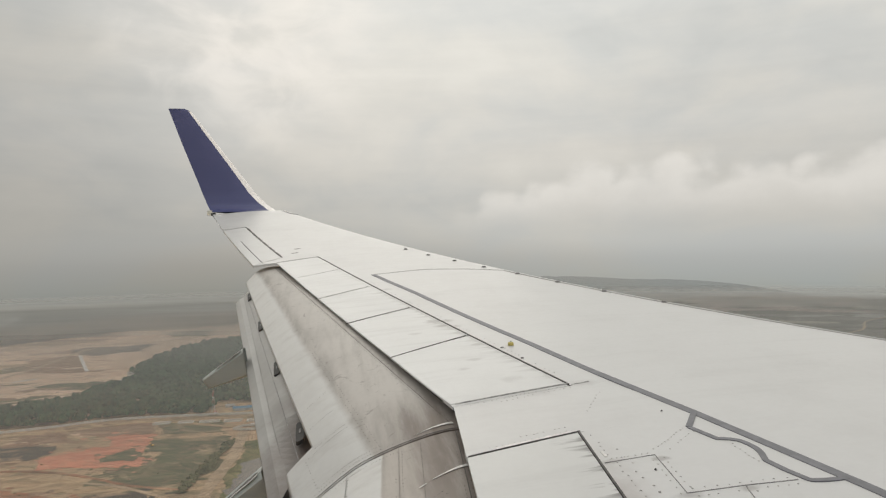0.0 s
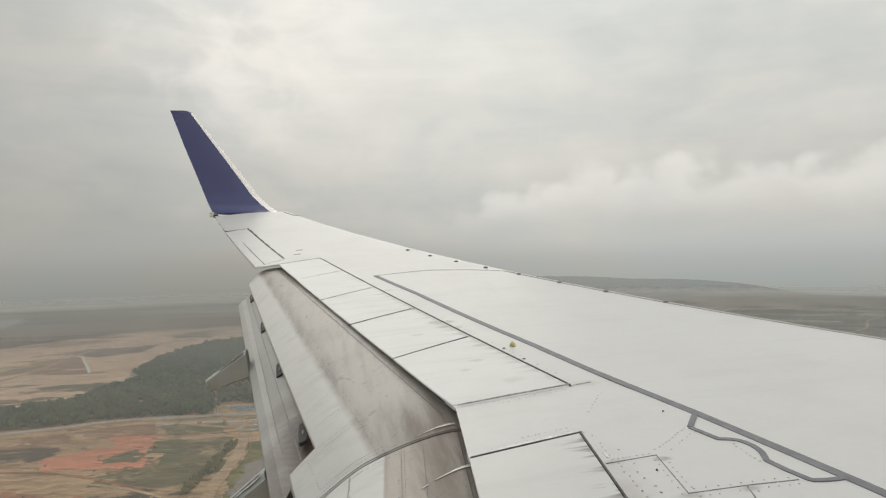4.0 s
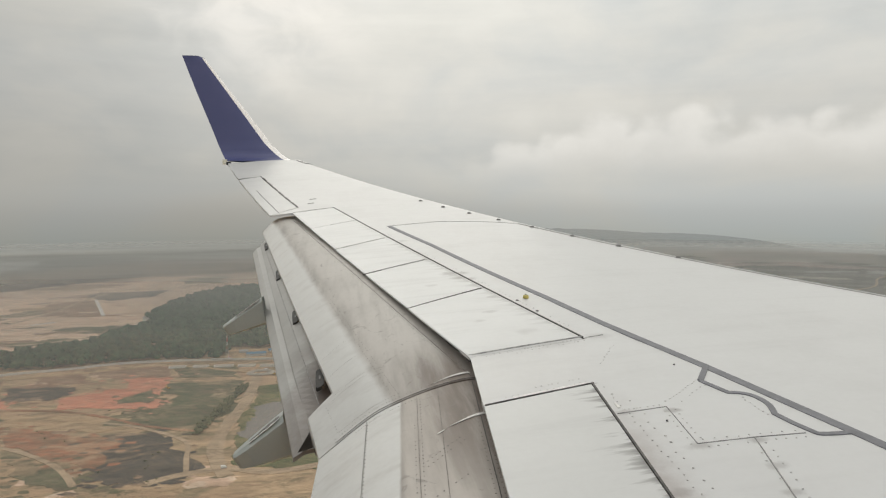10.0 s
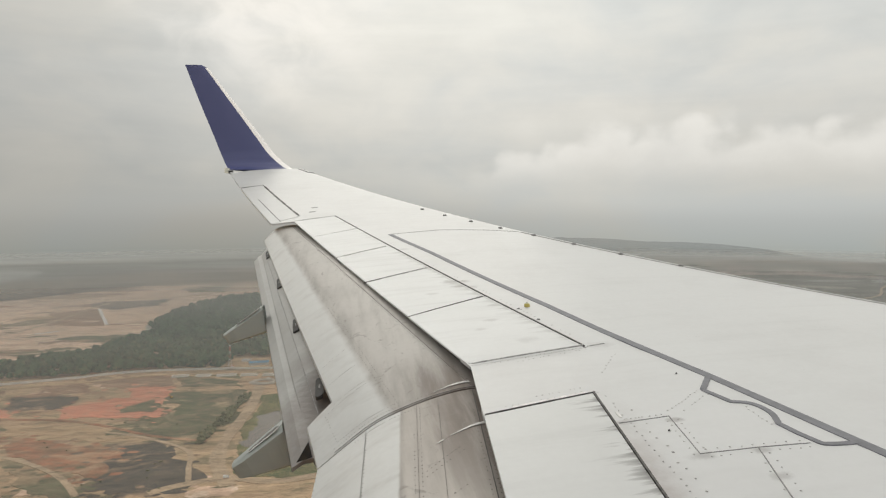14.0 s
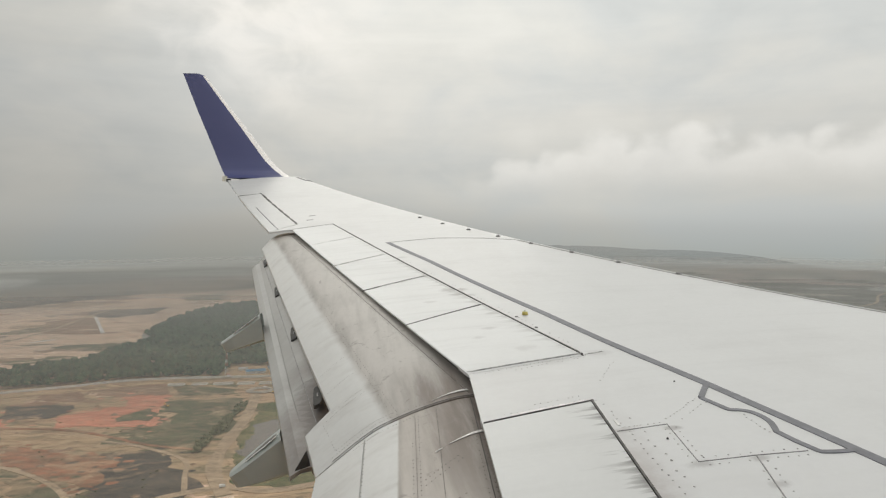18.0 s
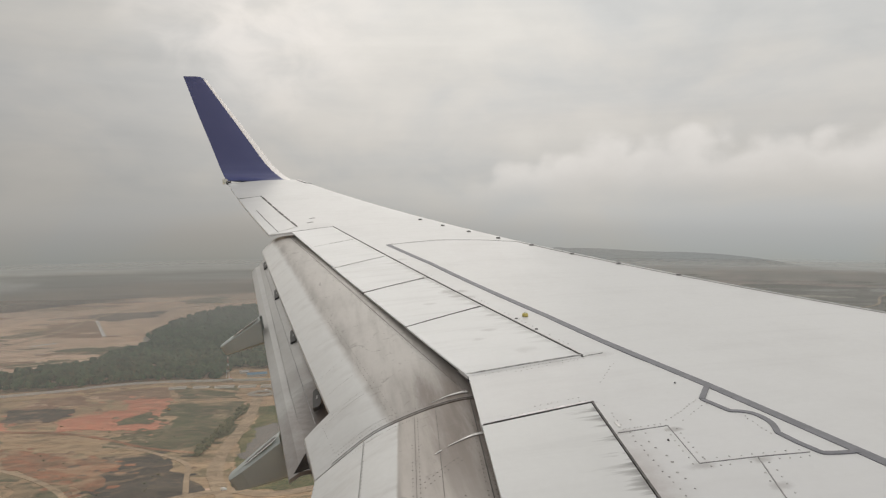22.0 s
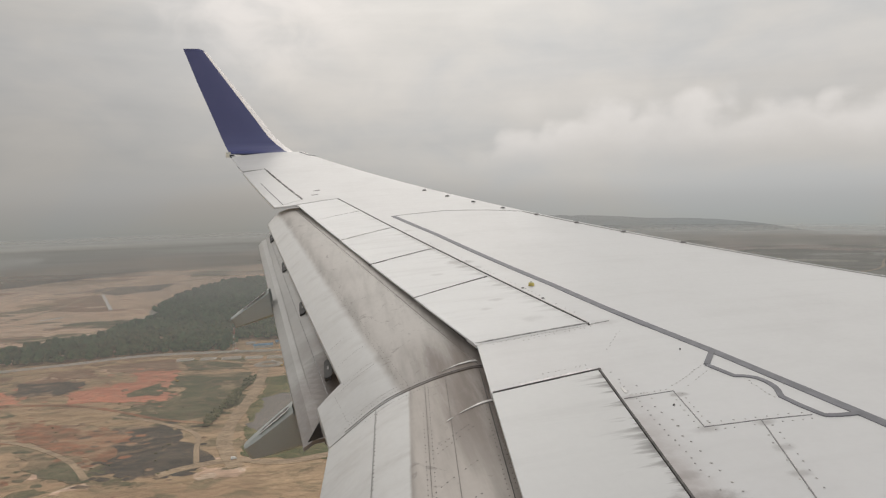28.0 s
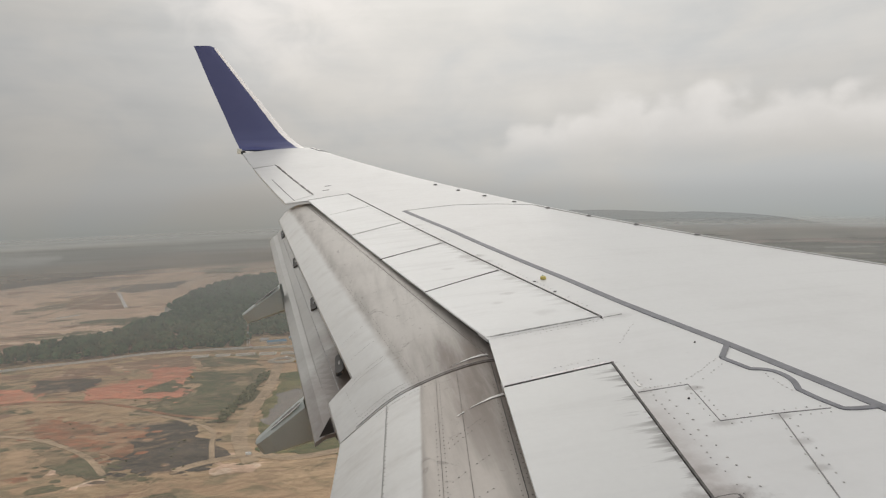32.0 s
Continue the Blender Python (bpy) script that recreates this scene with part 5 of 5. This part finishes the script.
M_YELLOW = plain("yellow_body", (0.55, 0.33, 0.04), 0.5, 0.0, 0.15, 1.0)
M_SLAB = plain("foundation_slab", (0.40, 0.345, 0.28), 0.85, 0.0, 0.18, 0.15)
M_SPOILHEAP = plain("spoil_heap", (0.30, 0.20, 0.13), 0.9, 0.0, 0.3, 0.1)


def thing(name, x, y, turn, label, category, group="", lift=0.0):
    ob = new(name)
    ob.matrix_world = pose(x, y, GZ + lift, 0, 0, turn)
    return tagged(ob, label, category, group)


def boxed(name, c, size, mat, parent, label="", m=None):
    s = Soup()
    s.box(c, size, m)
    return part(name, s.mesh(name, mat), parent, label)


def shed(x, y, turn, w, d, h, roof, label):
    t = thing("shed", x, y, turn, label, "shed", "sheds beside the wood")
    boxed("wall", (0, 0, h / 2), (w, d, h), M_SHED, t)
    s = Soup()
    e = 0.8
    vs = [(-w / 2 - e, -d / 2 - e, h), (w / 2 + e, -d / 2 - e, h), (w / 2 + e, 0, h + d * 0.2), (-w / 2 - e, 0, h + d * 0.2), (w / 2 + e, d / 2 + e, h), (-w / 2 - e, d / 2 + e, h)]
    s.add(vs, [(0, 1, 2, 3), (3, 2, 4, 5), (0, 3, 5), (1, 4, 2), (0, 5, 4, 1)])
    part("roof", s.mesh("roof", roof), t)
    boxed("door", (w * 0.2, -d / 2 - 0.05, 1.5), (3, 0.12, 3), M_GREYROOF, t)


def mast(x, y):
    t = thing("radio_mast", x, y, 12, "red and white lattice mast with a white hut", "mast")
    for k in range(7):
        z0, z1 = 2 + k * 6.0, 8 + k * 6.0
        w0, w1 = 2.6 - k * 0.28, 2.6 - (k + 1) * 0.28
        mt = M_MASTRED if k in (3, 5, 6) else M_MASTWHITE
        s = Soup()
        for sx, sy in ((-1, -1), (1, -1), (1, 1), (-1, 1)):
            a, b = Vector((sx * w0, sy * w0, z0)), Vector((sx * w1, sy * w1, z1))
            for p, q, r in ((a, b, 0.22), (a, Vector((-sy * w1, sx * w1, z1)), 0.13)):
                d = q - p
                s.box((p + q) / 2, (r, r, d.length), d.to_track_quat("Z", "Y").to_matrix())
        part("mast_section", s.mesh("mast_section", mt), t, "red painted lattice" if mt is M_MASTRED else "white painted lattice")
    for k in range(3):
        boxed("antenna", (1.6 * math.cos(k * 2.1), 1.6 * math.sin(k * 2.1), 42), (0.5, 0.5, 3.2), M_MASTWHITE, t)
    boxed("base_pad", (0, 0, 1.0), (15, 12, 2.0), M_SLAB, t)
    boxed("hut", (3.5, -2, 4.0), (5, 4, 4), M_MASTWHITE, t)
    boxed("hut_roof", (3.5, -2, 6.15), (5.6, 4.6, 0.3), M_MASTRED, t)


def van(x, y, turn, mat, label):
    t = thing("van", x, y, turn, label, "van", "", 1.12)
    boxed("body", (-0.6, 0, 1.75), (4.4, 2.1, 2.4), mat, t)
    boxed("cab", (2.3, 0, 1.35), (1.5, 2.0, 1.6), mat, t)
    boxed("windscreen", (2.75, 0, 1.9), (0.7, 1.8, 0.6), M_LENS, t)
    for wx in (-1.8, 2.0):
        for wy in (-0.95, 0.95):
            s = Soup()
            s.dome((wx, wy, 0.45), (0, math.copysign(1, wy), 0), 0.45, 0.15, 12)
            part("wheel", s.mesh("wheel", M_TYRE), t)


def digger(x, y, turn):
    t = thing("excavator", x, y, turn, "yellow tracked excavator on bare earth", "excavator", "", 0.7)
    for wy in (-1.2, 1.2):
        boxed("track", (0, wy, 0.5), (4.2, 0.7, 1.0), M_TYRE, t)
    boxed("body", (-0.4, 0, 1.9), (3.4, 2.6, 1.6), M_YELLOW, t)
    boxed("cab", (0.8, 0.7, 2.6), (1.4, 1.2, 1.8), M_LENS, t)
    boxed("boom", (3.0, 0, 3.4), (4.6, 0.5, 0.6), M_YELLOW, t, "", Matrix.Rotation(radians(-28), 3, "Y"))
    boxed("arm", (5.6, 0, 2.9), (0.45, 0.45, 3.6), M_YELLOW, t, "", Matrix.Rotation(radians(18), 3, "Y"))
    boxed("bucket", (5.3, 0, 0.9), (1.0, 1.2, 0.9), M_TYRE, t)


def slab_row():
    """Cast foundations beside the road along the wall."""
    for k in range(11):
        x = -270 + k * 38
        y = 1186 - 3.5 * k + 3 * math.sin(k * 0.5)
        t = thing("foundation", x, y, random.Random(k).uniform(-4, 4), "pale cast foundation with a low rim", "foundation", "foundations along the wall")
        w = random.Random(k + 50).uniform(20, 30)
        boxed("slab", (0, 0, 0.7), (w, 13, 1.4), M_SLAB, t)
        for dy in (-6.8, 6.8):
            boxed("rim", (0, dy, 1.0), (w + 1.6, 0.8, 2.0), M_CONC, t)
        for dx in (-w / 2 - 0.4, w / 2 + 0.4):
            boxed("rim", (dx, 0, 1.0), (0.8, 12.6, 2.0), M_CONC, t)


def ring_bank(x, y):
    rows = []
    for k in range(33):
        a = k / 32 * math.tau
        rows.append([(math.cos(a) * r * 1.25, math.sin(a) * r, h) for r, h in ((10, -0.3), (12, 1.2), (14, 2.4), (16, 1.2), (19, -0.3))])
    s = Soup()
    s.grid(rows)
    ob = new("ring_bank", s.mesh("ring_bank", M_SLAB, True))
    ob.location = (x, y, GZ + 1.2)
    tagged(ob, "low pale ring of banked earth", "bank")


def heaps():
    rng = random.Random(8)
    for k in range(14):
        y = rng.uniform(620, 1150)
        x = -rng.uniform(0.2, 0.56) * y
        r = rng.uniform(2.5, 6)
        if inside((x, y), [(-150, 1110), (80, 1060), (80, 660), (-130, 660), (-150, 760)]):
            continue
        rows = []
        for i in range(5):
            q = 1 - i / 4.2
            rows.append([(math.cos(a) * r * q * rng.uniform(0.85, 1.15), math.sin(a) * r * q * 0.8, r * 0.45 * (1 - q ** 1.5)) for a in (j / 10 * math.tau for j in range(10))])
        rows = [w + [w[0]] for w in rows]
        s = Soup()
        s.grid(rows)
        ob = new("spoil_heap", s.mesh("spoil_heap", M_SPOILHEAP, True))
        ob.location = (x, y, GZ + 0.3)
        tagged(ob, "small heap of brown spoil", "heap", "spoil heaps on the bare land")


def bushes():
    rng = np.random.RandomState(6)
    shapes, tri = crown_shapes(6)
    verts, faces, o = [], [], 0
    for k in range(450):
        y = rng.uniform(560, 1190)
        x = -rng.uniform(0.02, 0.6) * y
        if noise.noise(Vector((x / 60, y / 60, 3.3))) < 0.22 or inside((x, y), [(-150, 1110), (80, 1060), (80, 660), (-130, 660), (-150, 760)]):
            continue
        r = rng.uniform(0.5, 1.3)
        q = shapes[rng.randint(6)] * [r * rng.uniform(0.8, 1.6), r, r * 0.7] + [x, y, GZ + 0.5 + r * 0.2]
        verts.append(q)
        faces.append(tri + o)
        o += len(q)
    me = bpy.data.meshes.new("bushes")
    me.from_pydata(np.concatenate(verts).tolist(), [], np.concatenate(faces).tolist())
    me.materials.append(M_BUSH)
    tagged(new("bushes", me), "scattered low green bushes", "bushes", kind="stuff")


def far_ridge():
    """Low wooded headland beyond the strait; its haze is imitated by a mostly see-through material."""
    m = bpy.data.materials.new("haze_faded_wood")
    m.use_nodes = True
    g = Graph(m.node_tree)
    co = g.add("ShaderNodeTexCoord").outputs["Object"]
    di, tr, mx = g.add("ShaderNodeBsdfDiffuse"), g.add("ShaderNodeBsdfTransparent"), g.add("ShaderNodeMixShader")
    g.link(g.mix(g.noise(co, 0.01, 5.0, 0.6), (0.085, 0.085, 0.095), (0.12, 0.12, 0.125)), di.inputs[0])
    mx.inputs[0].default_value = 0.17
    g.link(tr.outputs[0], mx.inputs[1])
    g.link(di.outputs[0], mx.inputs[2])
    g.link(mx.outputs[0], g.add("ShaderNodeOutputMaterial").inputs[0])
    rows = []
    for k in range(80):
        t = k / 79
        a = radians(8 + 31 * t)
        env = min(1.0, t * 6) * (1 - 0.45 * max(0.0, (t - 0.2) / 0.8) - 0.55 * max(0.0, (t - 0.7) / 0.3) ** 1.5)
        h = (158 + 14 * noise.noise(Vector((k * 0.12, 1.7, 0))) + 5 * noise.noise(Vector((k * 0.7, 4.7, 0)))) * env + 1.0
        rows.append([(r * math.sin(a), r * math.cos(a), GZ + z) for r, z in ((4560, 0), (4600, h * 0.7), (4700, h), (4800, h * 0.7), (4900, 0))])
    s = Soup()
    s.grid(rows, True)
    tagged(new("headland", s.mesh("headland", m, True)), "low dark wooded headland, made see-through for haze", "headland", kind="structure")


patch("yard", [(-192, 1330), (-60, 1330), (-60, 1232), (-195, 1236)], M_TAN, 0.5, 8, 60, "bare works yard")
shed(-150, 1262, 8, 34, 14, 5, M_BLUE, "long works shed with a blue roof")
shed(-176, 1292, 8, 16, 10, 4, M_GREYROOF, "small works shed with a grey roof")
shed(-120, 1295, 14, 22, 11, 4.5, M_BLUE, "works shed with a blue roof")
mast(-196, 1232)
van(-118, 704, 12, M_VAN, "white van on the dirt road")
van(-120, 1136, 4, M_VAN, "white van on the road along the wall")
digger(-104, 1104, 30)
digger(-250, 1040, 140)
slab_row()
ring_bank(-126, 1122)
heaps()
bushes()
far_ridge()


# ---- haze over the land: two see-through sheets imitating distance haze, opacity raised further out ----
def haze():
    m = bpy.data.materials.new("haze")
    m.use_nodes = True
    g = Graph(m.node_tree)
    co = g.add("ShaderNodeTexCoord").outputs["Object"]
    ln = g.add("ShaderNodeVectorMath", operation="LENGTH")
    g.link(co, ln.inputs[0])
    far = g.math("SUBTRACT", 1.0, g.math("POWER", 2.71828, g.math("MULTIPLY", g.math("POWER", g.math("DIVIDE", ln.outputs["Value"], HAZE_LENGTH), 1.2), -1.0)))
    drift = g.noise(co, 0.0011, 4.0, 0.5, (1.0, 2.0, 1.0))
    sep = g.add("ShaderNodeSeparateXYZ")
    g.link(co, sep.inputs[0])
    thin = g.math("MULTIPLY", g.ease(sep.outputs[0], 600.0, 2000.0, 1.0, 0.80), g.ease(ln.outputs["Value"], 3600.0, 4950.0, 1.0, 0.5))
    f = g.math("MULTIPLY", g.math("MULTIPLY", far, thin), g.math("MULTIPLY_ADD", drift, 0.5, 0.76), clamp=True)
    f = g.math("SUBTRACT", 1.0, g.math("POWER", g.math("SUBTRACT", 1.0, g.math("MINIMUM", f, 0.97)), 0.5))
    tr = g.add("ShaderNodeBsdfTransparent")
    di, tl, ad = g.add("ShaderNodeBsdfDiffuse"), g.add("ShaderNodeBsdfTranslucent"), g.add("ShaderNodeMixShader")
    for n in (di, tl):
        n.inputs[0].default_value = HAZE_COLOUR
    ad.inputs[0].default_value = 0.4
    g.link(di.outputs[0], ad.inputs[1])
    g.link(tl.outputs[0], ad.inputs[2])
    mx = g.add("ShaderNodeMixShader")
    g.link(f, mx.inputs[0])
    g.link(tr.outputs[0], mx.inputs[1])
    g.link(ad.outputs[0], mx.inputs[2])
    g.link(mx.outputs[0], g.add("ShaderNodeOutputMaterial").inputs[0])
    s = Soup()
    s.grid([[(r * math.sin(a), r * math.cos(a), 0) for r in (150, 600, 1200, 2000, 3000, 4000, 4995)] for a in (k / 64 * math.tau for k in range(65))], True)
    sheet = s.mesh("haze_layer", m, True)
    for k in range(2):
        layer = tagged(new("haze_layer", sheet), "see-through grey sheet imitating haze over the land", "haze", kind="stuff")
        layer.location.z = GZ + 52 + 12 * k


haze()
